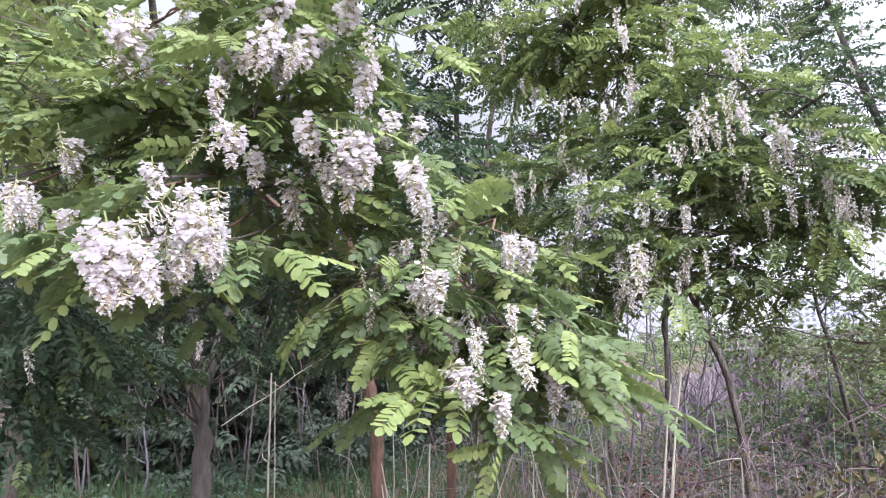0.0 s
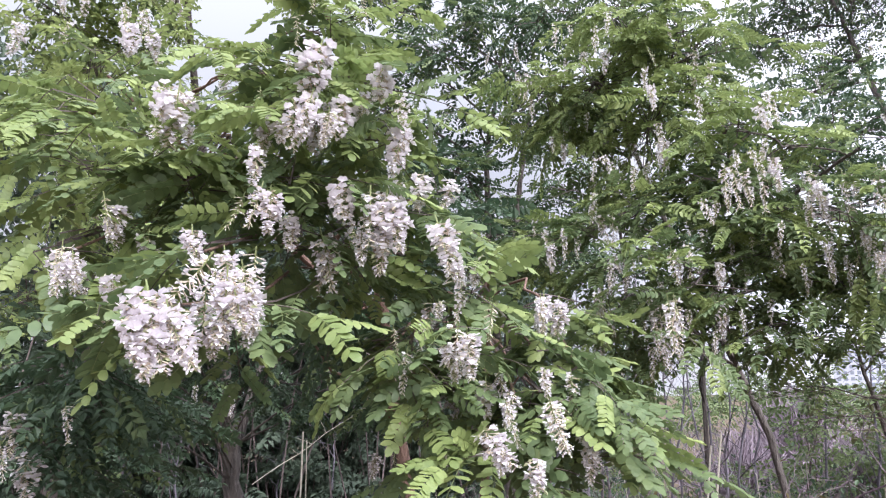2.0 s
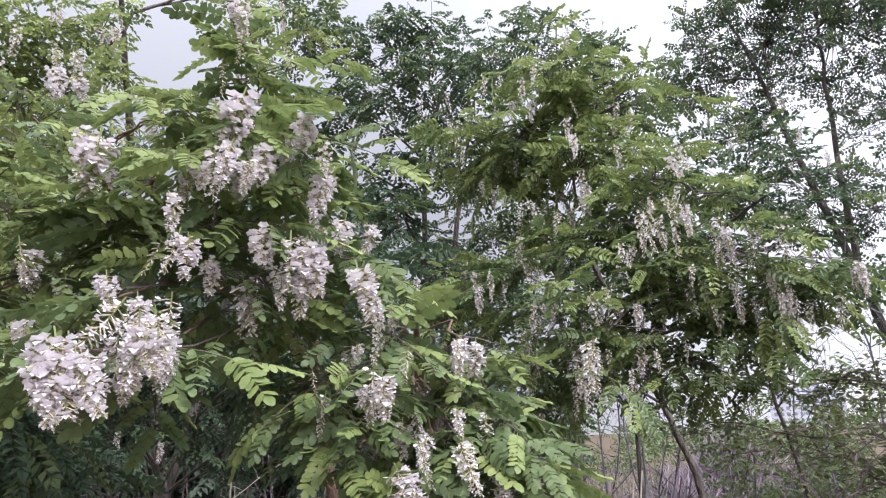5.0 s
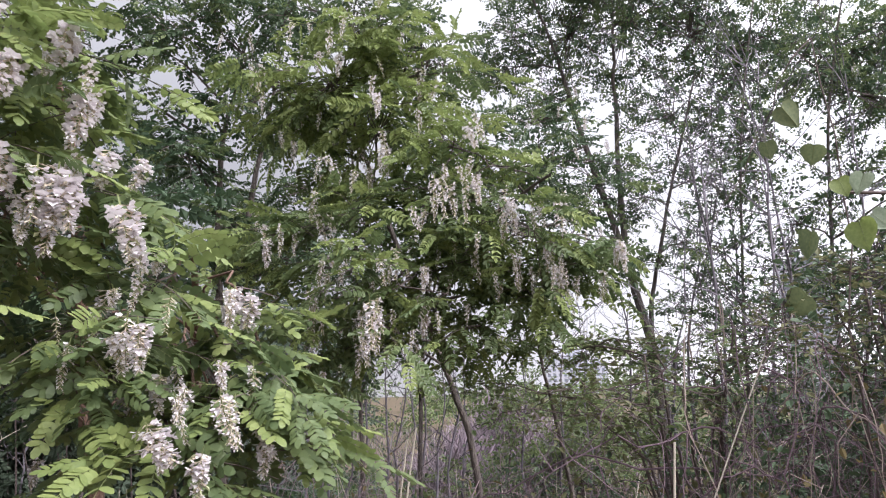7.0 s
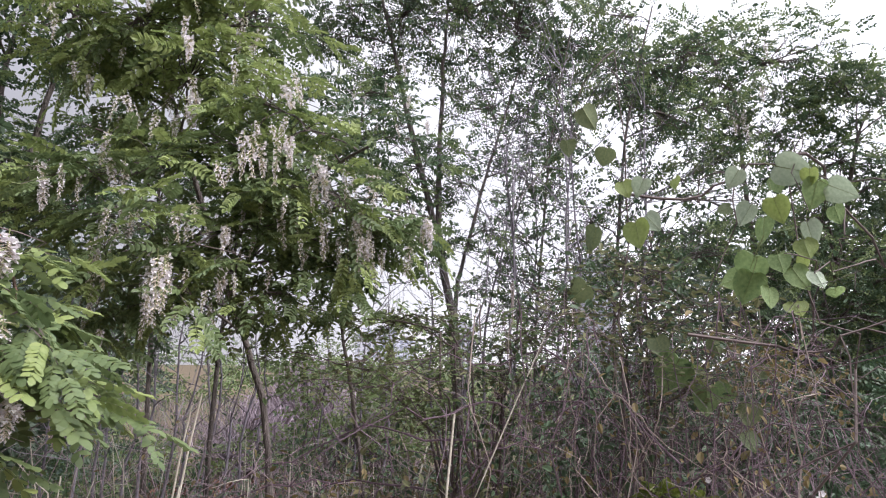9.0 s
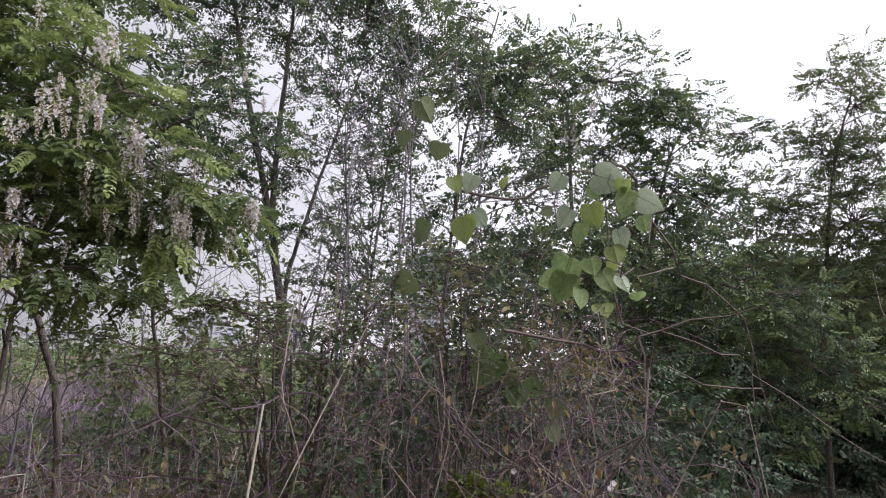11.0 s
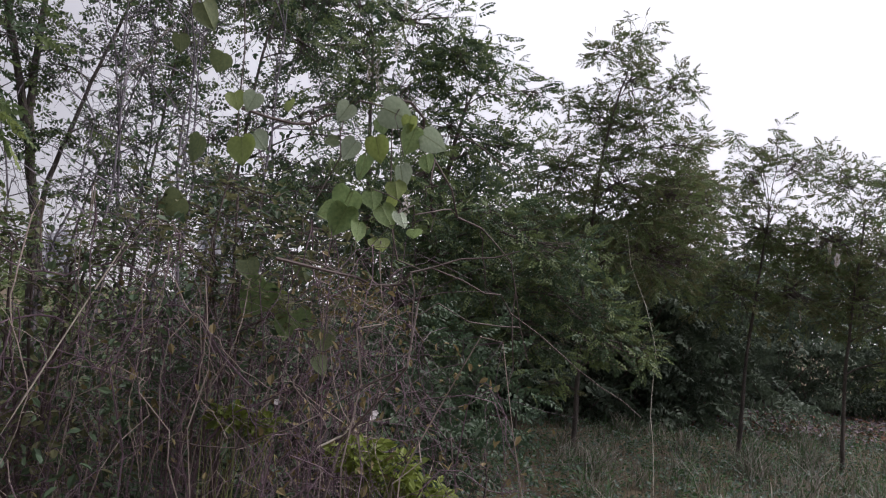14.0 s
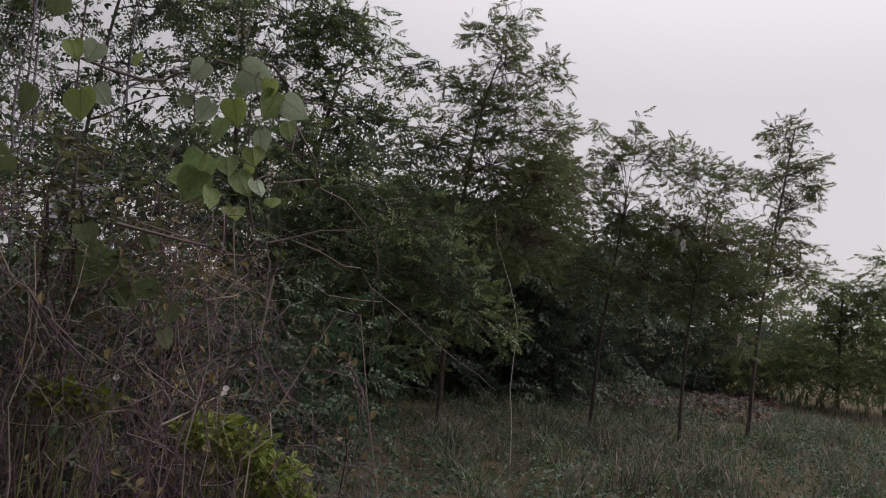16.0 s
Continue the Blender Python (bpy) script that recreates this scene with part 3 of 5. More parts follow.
F = [
    (9.81, 1.00, 3.20, 0.59), (9.86, 0.42, 3.54, 0.36), (9.87, -0.15, 3.72, 0.40), (9.85, -0.66, 3.51, 0.39), (9.82, -1.08, 3.29, 0.35),
    (9.87, 0.22, 2.86, 0.66), (9.86, -0.50, 2.75, 0.66), (9.81, -1.12, 2.57, 0.54), (9.85, 0.53, 2.07, 0.66), (9.87, -0.19, 2.06, 0.58),
    (9.84, -0.82, 2.04, 0.58), (9.77, -1.48, 1.95, 0.43), (9.77, 1.32, 3.49, 0.47), (9.75, 1.47, 2.46, 0.70), (9.80, -1.26, 1.36, 0.31),
    (9.87, 0.10, 4.14, 0.11), (9.85, 0.61, 4.08, 0.13), (9.86, 0.30, 3.93, 0.16),
]
G = [
    (10.72, -1.87, 4.17, 0.31), (10.66, -2.19, 3.78, 0.33), (10.74, -1.76, 3.62, 0.39), (10.70, -1.98, 3.19, 0.35), (10.75, -1.66, 2.70, 0.52),
    (10.63, -2.30, 3.50, 0.17), (10.75, -1.65, 4.30, 0.18), (10.67, -2.14, 2.73, 0.19), (10.69, -2.03, 2.34, 0.43),
]
H = [
    (16.96, -3.78, 2.55, 0.62), (16.79, -4.49, 2.48, 0.62), (16.66, -4.96, 2.40, 0.69), (16.84, -4.32, 1.87, 0.69), (16.67, -4.91, 1.70, 0.62),
    (16.45, -5.62, 2.34, 0.83), (16.98, -3.72, 1.57, 0.69), (16.57, -5.23, 3.00, 0.69),
]
RA1 = [
    (-0.62, 1.20, 1.71, 0.12), (-0.60, 1.22, 1.73, 0.15), (-0.59, 1.25, 1.73, 0.11), (-0.52, 1.30, 1.80, 0.13), (-0.50, 1.33, 1.82, 0.11),
    (-0.51, 1.31, 1.78, 0.09), (-0.47, 1.42, 2.07, 0.10), (-0.46, 1.43, 1.98, 0.10), (-0.44, 1.43, 1.97, 0.09), (-0.41, 1.49, 2.20, 0.12),
    (-0.36, 1.46, 2.20, 0.12), (-0.33, 1.51, 2.18, 0.10), (-0.25, 1.63, 2.02, 0.15), (-0.21, 1.64, 2.01, 0.17), (-0.19, 1.65, 1.99, 0.11),
    (-0.60, 1.19, 1.68, 0.11), (-0.51, 1.46, 1.97, 0.08), (-0.59, 1.38, 1.88, 0.08), (-0.45, 1.53, 2.18, 0.08),
]
RA2 = [
    (-0.09, 1.70, 1.96, 0.16), (-0.06, 1.72, 1.95, 0.14), (0.01, 1.70, 1.85, 0.07), (-0.40, 1.76, 1.95, 0.17), (-0.38, 1.81, 1.93, 0.12),
    (-0.04, 1.55, 1.68, 0.11), (-0.02, 1.56, 1.67, 0.10), (0.04, 1.60, 1.73, 0.08), (0.18, 1.79, 1.78, 0.10), (0.22, 1.81, 1.77, 0.10),
    (-0.09, 1.70, 1.76, 0.06), (0.15, 1.59, 1.59, 0.08), (0.15, 1.49, 1.52, 0.11), (0.18, 1.54, 1.51, 0.09), (0.01, 1.50, 1.47, 0.11),
    (0.04, 1.52, 1.46, 0.09), (0.12, 1.49, 1.41, 0.09), (0.08, 1.60, 1.54, 0.08), (-0.07, 1.60, 1.65, 0.08),
]
RA3 = [
    (0.26, 1.68, 1.43, 0.11), (0.24, 1.68, 1.45, 0.10), (-0.33, 2.18, 1.59, 0.08), (-0.27, 2.18, 1.60, 0.09), (-0.33, 2.28, 1.37, 0.09),
    (-0.27, 2.28, 1.37, 0.09), (-0.54, 1.40, 1.69, 0.09), (-0.52, 1.41, 1.70, 0.07), (-0.91, 1.67, 2.02, 0.11), (-0.96, 1.53, 1.89, 0.12),
    (-0.94, 1.54, 1.87, 0.09), (-0.93, 1.88, 2.32, 0.11), (-0.85, 1.92, 2.37, 0.13), (-0.77, 2.06, 2.60, 0.12), (-0.30, 1.88, 2.39, 0.09),
    (-0.19, 1.89, 2.30, 0.10), (-1.00, 2.18, 1.65, 0.08), (-0.07, 1.90, 1.55, 0.08), (0.02, 1.70, 1.57, 0.08),
]
RA4 = [
    (-1.54, 2.10, 2.80, 0.14), (-1.15, 2.10, 2.77, 0.11), (-1.10, 2.13, 2.76, 0.13), (-1.02, 1.60, 1.89, 0.09), (-0.98, 1.62, 1.87, 0.09),
    (-0.95, 1.75, 2.00, 0.10), (-0.42, 1.85, 1.95, 0.13), (-0.29, 1.77, 2.32, 0.08), (-0.19, 1.88, 2.28, 0.08), (-1.63, 2.51, 1.38, 0.22),
    (-1.66, 2.50, 1.52, 0.15),
]
RB1 = [
    (0.63, 2.27, 1.82, 0.17), (0.65, 2.26, 1.80, 0.15), (0.61, 2.32, 1.72, 0.14), (0.72, 2.50, 2.03, 0.13), (0.78, 2.48, 2.04, 0.11),
    (0.63, 2.73, 2.09, 0.12), (0.53, 2.85, 2.26, 0.15), (0.59, 2.84, 2.25, 0.15), (0.94, 2.64, 2.01, 0.12), (0.82, 2.89, 2.66, 0.18),
    (0.84, 2.88, 2.58, 0.16), (0.96, 2.74, 2.71, 0.13), (0.98, 2.52, 2.35, 0.18), (1.01, 2.50, 2.31, 0.16), (1.15, 2.55, 2.64, 0.17),
    (1.12, 2.56, 2.59, 0.15), (1.07, 2.48, 2.30, 0.18), (1.11, 2.46, 2.35, 0.16),
]
RB2 = [
    (1.26, 2.50, 2.31, 0.21), (1.27, 2.50, 2.27, 0.19), (1.39, 2.54, 2.30, 0.15), (1.42, 2.53, 2.27, 0.12), (1.49, 2.49, 2.30, 0.17),
    (0.32, 3.38, 3.15, 0.18), (0.58, 3.15, 3.14, 0.12), (0.67, 3.13, 3.13, 0.12), (0.32, 2.98, 2.23, 0.13), (1.37, 2.67, 2.09, 0.15),
    (1.52, 2.59, 2.02, 0.15), (1.58, 2.55, 1.97, 0.12), (1.06, 3.02, 3.06, 0.17), (1.13, 3.00, 2.99, 0.14), (0.54, 3.46, 2.93, 0.15),
    (0.79, 3.00, 2.52, 0.13), (1.49, 2.60, 2.14, 0.12), (1.10, 2.79, 2.01, 0.10),
]
RC = [
    (5.97, 3.73, 3.77, 0.29), (6.02, 3.66, 3.71, 0.23), (5.54, 4.31, 4.25, 0.24), (6.11, 3.51, 4.07, 0.24), (4.23, 2.18, 2.20, 0.22),
    (6.13, 3.47, 4.49, 0.24),
]
RF = [
    (9.37, -0.35, 2.68, 0.26), (9.36, -0.48, 2.61, 0.29), (9.36, -0.56, 2.48, 0.22), (9.49, -1.28, 1.44, 0.19), (9.57, -0.21, 1.83, 0.15),
    (5.98, 3.77, 3.93, 0.29), (6.04, 3.68, 3.89, 0.23),
]
K = [
    (-0.71, 4.82, 4.59, 0.38), (-0.54, 4.85, 4.05, 0.31), (-0.80, 4.81, 3.68, 0.35), (-0.27, 4.87, 4.74, 0.33), (0.18, 4.87, 4.77, 0.33),
    (0.39, 4.86, 4.40, 0.25), (0.45, 4.86, 3.87, 0.22), (-0.47, 4.85, 3.31, 0.30), (-0.13, 4.88, 3.31, 0.25), (0.03, 4.88, 2.99, 0.29),
    (-0.28, 4.87, 4.29, 0.18),
]
N = [
    (0.89, 5.51, 4.81, 0.47), (1.37, 5.41, 4.83, 0.48), (1.78, 5.29, 4.47, 0.46), (0.58, 5.55, 3.72, 0.29), (0.78, 5.52, 3.20, 0.38),
    (1.33, 5.42, 2.96, 0.38), (1.73, 5.30, 2.86, 0.37), (0.30, 5.57, 2.99, 0.33), (2.04, 5.19, 3.18, 0.38), (0.74, 5.53, 2.73, 0.33),
    (1.16, 5.45, 2.51, 0.28), (2.35, 5.06, 2.78, 0.37), (1.02, 5.48, 3.98, 0.30), (2.21, 5.12, 3.66, 0.34), (1.80, 5.28, 3.51, 0.39),
    (2.57, 4.95, 3.17, 0.38), (2.80, 4.82, 3.73, 0.29),
]
P = [
    (-2.57, 3.55, 3.91, 0.45), (-2.28, 3.74, 4.13, 0.46), (-1.93, 3.93, 4.15, 0.37), (-1.24, 2.75, 2.71, 0.26), (-1.64, 2.75, 3.00, 0.32),
    (-1.03, 4.25, 4.53, 0.35), (-2.55, 3.56, 3.22, 0.42), (-2.29, 3.73, 2.68, 0.44), (-0.72, 4.32, 4.55, 0.26), (-2.47, 3.62, 2.09, 0.47),
    (-2.11, 3.84, 3.70, 0.40),
]
M = [(1.47, 3.20, 1.74, 0.12), (1.63, 3.13, 1.79, 0.10), (1.85, 3.02, 1.75, 0.10), (1.37, 3.24, 1.83, 0.11)]
RP = [
    (-2.19, 2.84, 3.57, 0.20), (-2.10, 2.90, 3.51, 0.20), (-1.90, 3.04, 3.55, 0.20), (-1.66, 3.17, 3.49, 0.17), (-1.74, 3.13, 3.50, 0.17),
    (-1.95, 3.01, 3.34, 0.16), (-1.50, 3.25, 3.66, 0.14),
]
K2 = [
    (0.02, 4.59, 4.12, 0.32), (0.30, 4.58, 3.83, 0.27), (-0.03, 4.59, 3.55, 0.25), (0.52, 4.56, 4.21, 0.26), (-0.12, 4.58, 3.09, 0.24),
    (0.13, 4.58, 2.60, 0.27), (0.47, 4.56, 2.54, 0.27), (0.28, 4.58, 3.45, 0.16), (-0.27, 4.58, 3.99, 0.25), (0.61, 4.54, 2.42, 0.23),
    (-0.07, 4.59, 2.37, 0.27), (-0.29, 4.58, 2.61, 0.23), (0.52, 4.56, 3.51, 0.16),
]
C2 = [
    (4.11, 3.91, 3.38, 0.38), (4.33, 3.68, 3.80, 0.39), (4.13, 3.89, 2.69, 0.33), (4.41, 3.58, 2.95, 0.38), (4.32, 3.68, 2.31, 0.32),
    (3.93, 4.08, 2.94, 0.28), (4.57, 3.39, 3.49, 0.43), (4.71, 3.20, 3.98, 0.45), (4.71, 3.20, 3.01, 0.38), (4.55, 3.41, 2.54, 0.32),
    (4.82, 3.04, 3.48, 0.34), (4.72, 3.19, 2.38, 0.37), (4.85, 2.99, 2.76, 0.33), (3.90, 4.11, 2.27, 0.23), (4.12, 3.90, 2.08, 0.23),
    (3.67, 4.31, 2.20, 0.23), (4.36, 3.64, 4.36, 0.41),
]
D2 = [
    (5.85, 3.23, 1.73, 0.47), (6.10, 2.78, 2.05, 0.47), (6.30, 2.34, 1.84, 0.47), (6.14, 2.70, 1.23, 0.47), (6.41, 2.04, 1.30, 0.47),
    (6.27, 2.40, 2.46, 0.42), (6.55, 1.58, 1.66, 0.42), (5.74, 3.41, 2.32, 0.42), (6.48, 1.83, 2.16, 0.42), (6.63, 1.24, 1.28, 0.31),
    (5.39, 3.89, 2.62, 0.42), (5.13, 4.20, 2.31, 0.37), (5.97, 3.03, 2.79, 0.42),
]
N2 = [
    (2.14, 3.73, 2.16, 0.27), (2.31, 3.63, 2.54, 0.27), 
    (1.56, 4.01, 2.40, 0.21), (1.32, 4.09, 1.91, 0.18), (0.94, 4.20, 1.86, 0.18), (2.06, 3.77, 3.02, 0.26),
    (2.32, 3.62, 2.92, 0.26),
]
B2 = [
    (0.54, 2.94, 1.85, 0.12), (0.75, 2.90, 1.75, 0.10), (0.99, 2.84, 1.84, 0.12), (1.17, 2.78, 1.78, 0.11), (0.68, 2.92, 1.94, 0.12),
    (0.87, 2.87, 1.99, 0.12), (0.54, 2.94, 2.07, 0.15), (1.11, 2.80, 2.06, 0.15),
    (1.34, 2.71, 2.02, 0.15), (1.56, 2.61, 2.03, 0.12), (1.69, 2.53, 2.12, 0.11), (0.49, 2.94, 1.66, 0.10),
]
RB3 = [
    (0.67, 2.61, 1.85, 0.18), (0.71, 2.60, 1.84, 0.15), (0.67, 2.61, 1.75, 0.13), (0.50, 2.84, 1.93, 0.14), (0.62, 2.83, 2.07, 0.12),
    (0.80, 2.69, 2.05, 0.14), (1.01, 2.83, 2.04, 0.12), (1.17, 2.78, 1.88, 0.12), (1.31, 2.72, 1.97, 0.12), (1.43, 2.67, 2.02, 0.15),
    (1.70, 2.52, 2.00, 0.17), (1.57, 2.60, 2.34, 0.15), (1.31, 2.62, 2.25, 0.15), (0.27, 3.36, 3.13, 0.15), (0.81, 3.30, 2.73, 0.15),
]
Z = [
    (3.23, 4.12, 2.07, 0.21), (3.38, 4.00, 1.90, 0.21), (3.54, 3.87, 2.11, 0.21), (3.33, 4.04, 2.29, 0.19), (3.45, 3.95, 1.74, 0.19),
    (3.14, 4.19, 1.76, 0.17), (3.56, 3.85, 1.80, 0.21), (3.68, 3.74, 2.02, 0.23), (3.46, 3.93, 2.47, 0.21), (3.27, 4.09, 2.55, 0.19),
    (3.01, 4.27, 1.73, 0.15),
]

# hanging boughs round the forked trunk, shaded by the dark leaf colour
LOW = [(*spot(b, d, z), r) for b, d, z, r in ((-27, 4.2, 1.75, 0.3), (-24, 4.6, 2.15, 0.35), (-20, 4.7, 2.2, 0.35), (-16, 4.8, 2.1, 0.35), (-12, 4.8, 2.2, 0.35), (-8.5, 4.6, 2.0, 0.3),
                                            (-22.5, 4.9, 1.75, 0.25), (-17.5, 5.0, 1.7, 0.25), (-13.5, 5.2, 1.65, 0.25), (-9, 5.0, 1.55, 0.25), (-5.5, 4.6, 1.6, 0.28), (-3.5, 4.4, 1.9, 0.28), (-29, 4.4, 1.3, 0.3))]

locust_tree(spot(-5.3, 3.9), "flowering black locust with low boughs of white flower clusters", [
    ([spot(-5.0, 3.9, -0.1), spot(-5.6, 3.85, 0.9), spot(-7.5, 3.6, 1.9), spot(-9, 3.0, 2.7), spot(-14, 2.5, 3.2)], 0.05, 0.006),
    ([spot(-7.5, 3.6, 1.9), spot(-20, 3.0, 2.4), spot(-30, 2.6, 2.7)], 0.02, 0.005)],
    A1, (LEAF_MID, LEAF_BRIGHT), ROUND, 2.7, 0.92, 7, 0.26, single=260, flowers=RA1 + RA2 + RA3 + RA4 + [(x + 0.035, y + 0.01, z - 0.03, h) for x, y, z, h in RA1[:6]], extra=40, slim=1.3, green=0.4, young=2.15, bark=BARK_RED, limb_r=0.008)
locust_tree(spot(0.3, 4.1), "young black locust drooping a leafy flowering bough", [
    ([spot(0.1, 4.1, -0.1), spot(0.3, 4.05, 0.9), spot(0.8, 3.6, 1.7), spot(1.0, 2.6, 2.0), spot(2.0, 1.95, 1.9)], 0.036, 0.004)],
    A2, (LEAF_MID, LEAF_BRIGHT), ROUND, 3.3, 0.87, 7, 0.22, single=120, green=0.25, extra=10, clear=RA1 + RA2 + RA3, bark=BARK_RED, limb_r=0.007)
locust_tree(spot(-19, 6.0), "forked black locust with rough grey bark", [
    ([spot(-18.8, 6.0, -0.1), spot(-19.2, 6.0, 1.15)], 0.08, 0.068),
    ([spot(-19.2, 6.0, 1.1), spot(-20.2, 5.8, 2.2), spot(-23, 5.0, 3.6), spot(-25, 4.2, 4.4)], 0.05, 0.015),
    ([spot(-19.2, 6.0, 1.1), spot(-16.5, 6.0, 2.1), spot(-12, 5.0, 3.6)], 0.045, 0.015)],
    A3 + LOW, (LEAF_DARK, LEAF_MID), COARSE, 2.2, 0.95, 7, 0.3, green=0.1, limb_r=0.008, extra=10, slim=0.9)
locust_tree(spot(23.3, 4.3), "slender black locust hung with white flower clusters", [
    ([spot(23.3, 4.3, -0.1), spot(22.1, 4.3, 1.25), spot(18.7, 4.1, 1.9), spot(15, 3.8, 2.6), spot(12, 3.6, 3.2)], 0.024, 0.009),
    ([spot(18.7, 4.1, 1.9), spot(24, 3.6, 2.4), spot(30, 3.2, 2.5)], 0.018, 0.007)],
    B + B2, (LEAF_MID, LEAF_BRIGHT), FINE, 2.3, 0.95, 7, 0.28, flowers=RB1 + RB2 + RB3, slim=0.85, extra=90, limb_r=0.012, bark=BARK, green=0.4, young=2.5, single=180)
locust_tree(spot(36, 6.6), "open-crowned tree with dark limbs and thin foliage", [
    ([spot(36.4, 6.6, -0.1), spot(36, 6.6, 1.7), spot(34.3, 6.6, 2.75), spot(34.4, 6.6, 3.8), spot(35, 6.5, 5.2)], 0.055, 0.012),
    ([spot(34.3, 6.6, 2.7), spot(31.4, 6.5, 4.0), spot(30.1, 6.4, 4.7), spot(28, 6.3, 5.4)], 0.034, 0.008),
    ([spot(36.6, 6.7, 1.2), spot(35.6, 6.7, 2.1), spot(38, 6.6, 3.2), spot(41, 6.5, 4.3)], 0.03, 0.008)],
    C, (LEAF_DARK, LEAF_MID), SMALL, 1.3, 0.7, 7, 0.26, green=0.5, name="tree", upward=0.9, droop=0.1)
locust_tree(spot(60, 7.2), "leafy locust with a rounded dense crown", [
    ([spot(60, 7.3, -0.1), spot(59, 7.3, 2.0), spot(58, 7.2, 4.2)], 0.045, 0.012),
    ([spot(60, 7.3, 1.0), spot(64, 7.3, 2.4), spot(66, 7.2, 3.6)], 0.045, 0.015)],
    D + D2, (LEAF_DARK, LEAF_MID), COARSE, 1.7, 0.9, 6, 0.3, flowers=RC, green=0.45, upward=0.35)
locust_tree(spot(77, 8.3), "tall young locust with a ragged top against the sky", [
    ([spot(76, 8.6, -0.1), spot(76, 8.4, 2.0), spot(77, 8.3, 3.6), spot(78.5, 8.2, 4.4)], 0.032, 0.008),
    ([spot(71.4, 8.8, -0.1), spot(71.6, 8.6, 1.6), spot(72, 8.4, 3.2)], 0.022, 0.008)],
    E, (LEAF_MID, LEAF_OLIVE), COARSE, 1.7, 0.78, 5, 0.2, green=0.4, upward=0.42)
locust_tree(spot(89, 9.6), "locust with a low bushy crown beside the clearing", [
    ([spot(87.5, 9.8, -0.1), spot(87.8, 9.7, 1.2), spot(89, 9.5, 3.0)], 0.03, 0.01),
    ([spot(94, 9.9, -0.1), spot(94, 9.7, 1.2), spot(95, 9.5, 3.0)], 0.026, 0.01)],
    F, (LEAF_MID, LEAF_OLIVE), COARSE, 1.7, 0.78, 5, 0.2, flowers=RF, green=0.4, upward=0.42)
locust_tree(spot(99.5, 10.6), "young locust leaning up above its neighbours", [
    ([spot(98.5, 10.8, -0.1), spot(99, 10.6, 2.0), spot(100.5, 10.4, 4.2)], 0.03, 0.01)],
    G, (LEAF_MID, LEAF_OLIVE), COARSE, 1.7, 0.78, 5, 0.2, green=0.4, upward=0.42)
locust_tree(spot(104, 17), "distant leafy trees at the clearing's end", [
    ([spot(104, 17.5, -0.1), spot(104, 17.2, 2.6)], 0.045, 0.02), ([spot(107, 18, -0.1), spot(107, 17.5, 2.6)], 0.045, 0.02)],
    H + [(*spot(b, 17, 0.85), 0.7) for b in (97.5, 99.5, 101.5, 103.5, 105.5, 107.5)], (LEAF_MID, LEAF_BRIGHT), COARSE, 1.8, 1.3, 6, 0.6, green=0.2)
# Trees behind the flowering ones: shade put into their dark leaf colour.
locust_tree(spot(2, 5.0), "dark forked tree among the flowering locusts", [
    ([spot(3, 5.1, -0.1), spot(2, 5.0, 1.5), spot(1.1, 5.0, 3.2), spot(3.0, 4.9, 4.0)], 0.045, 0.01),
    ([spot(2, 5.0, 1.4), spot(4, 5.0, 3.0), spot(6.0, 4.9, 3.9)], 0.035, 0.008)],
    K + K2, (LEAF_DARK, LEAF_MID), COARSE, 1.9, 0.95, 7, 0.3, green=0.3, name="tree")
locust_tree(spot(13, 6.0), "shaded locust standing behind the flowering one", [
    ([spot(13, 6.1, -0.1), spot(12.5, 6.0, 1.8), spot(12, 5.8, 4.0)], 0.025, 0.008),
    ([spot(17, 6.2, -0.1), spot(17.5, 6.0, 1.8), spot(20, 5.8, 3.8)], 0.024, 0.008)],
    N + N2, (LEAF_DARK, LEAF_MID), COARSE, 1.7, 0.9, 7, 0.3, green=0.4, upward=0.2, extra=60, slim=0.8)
locust_tree(spot(-31, 5.5), "flowering locust high behind the near boughs", [
    ([spot(-31.5, 5.6, -0.1), spot(-31, 5.4, 1.8), spot(-28, 4.9, 3.6), spot(-24, 4.5, 4.4)], 0.05, 0.02)],
    P, (LEAF_MID, LEAF_BRIGHT), COARSE, 1.6, 1.0, 7, 0.3, green=0.7, flowers=RP, extra=30)
locust_tree(spot(31, 3.9), "low leafy locust shoot in the gap between the trees", [
    ([spot(31, 3.9, -0.1), spot(30, 3.8, 0.9), spot(28, 3.6, 1.7)], 0.02, 0.008)],
    M, (LEAF_MID, LEAF_BRIGHT), FINE, 2.2, 0.75, 7, 0.26, green=0.5, limb_r=0.008, name="locust_sapling")
locust_tree(spot(46, 6.2), "twiggy young tree with small dull green leaves", [
    ([spot(42, 5.8, -0.1), spot(42.5, 5.7, 1.8), spot(44, 5.6, 3.4), spot(46.5, 5.6, 4.6)], 0.015, 0.005),
    ([spot(49, 5.8, -0.1), spot(48.5, 5.7, 1.8), spot(50, 5.6, 3.4), spot(52.5, 5.6, 4.4)], 0.018, 0.006)],
    C2 + Z, (LEAF_DARK, LEAF_MID), SMALL, 0.62, 0.62, 7, 0.25, green=0.5, name="tree", upward=0.5)

# ---------------- thickets behind the trees ----------------


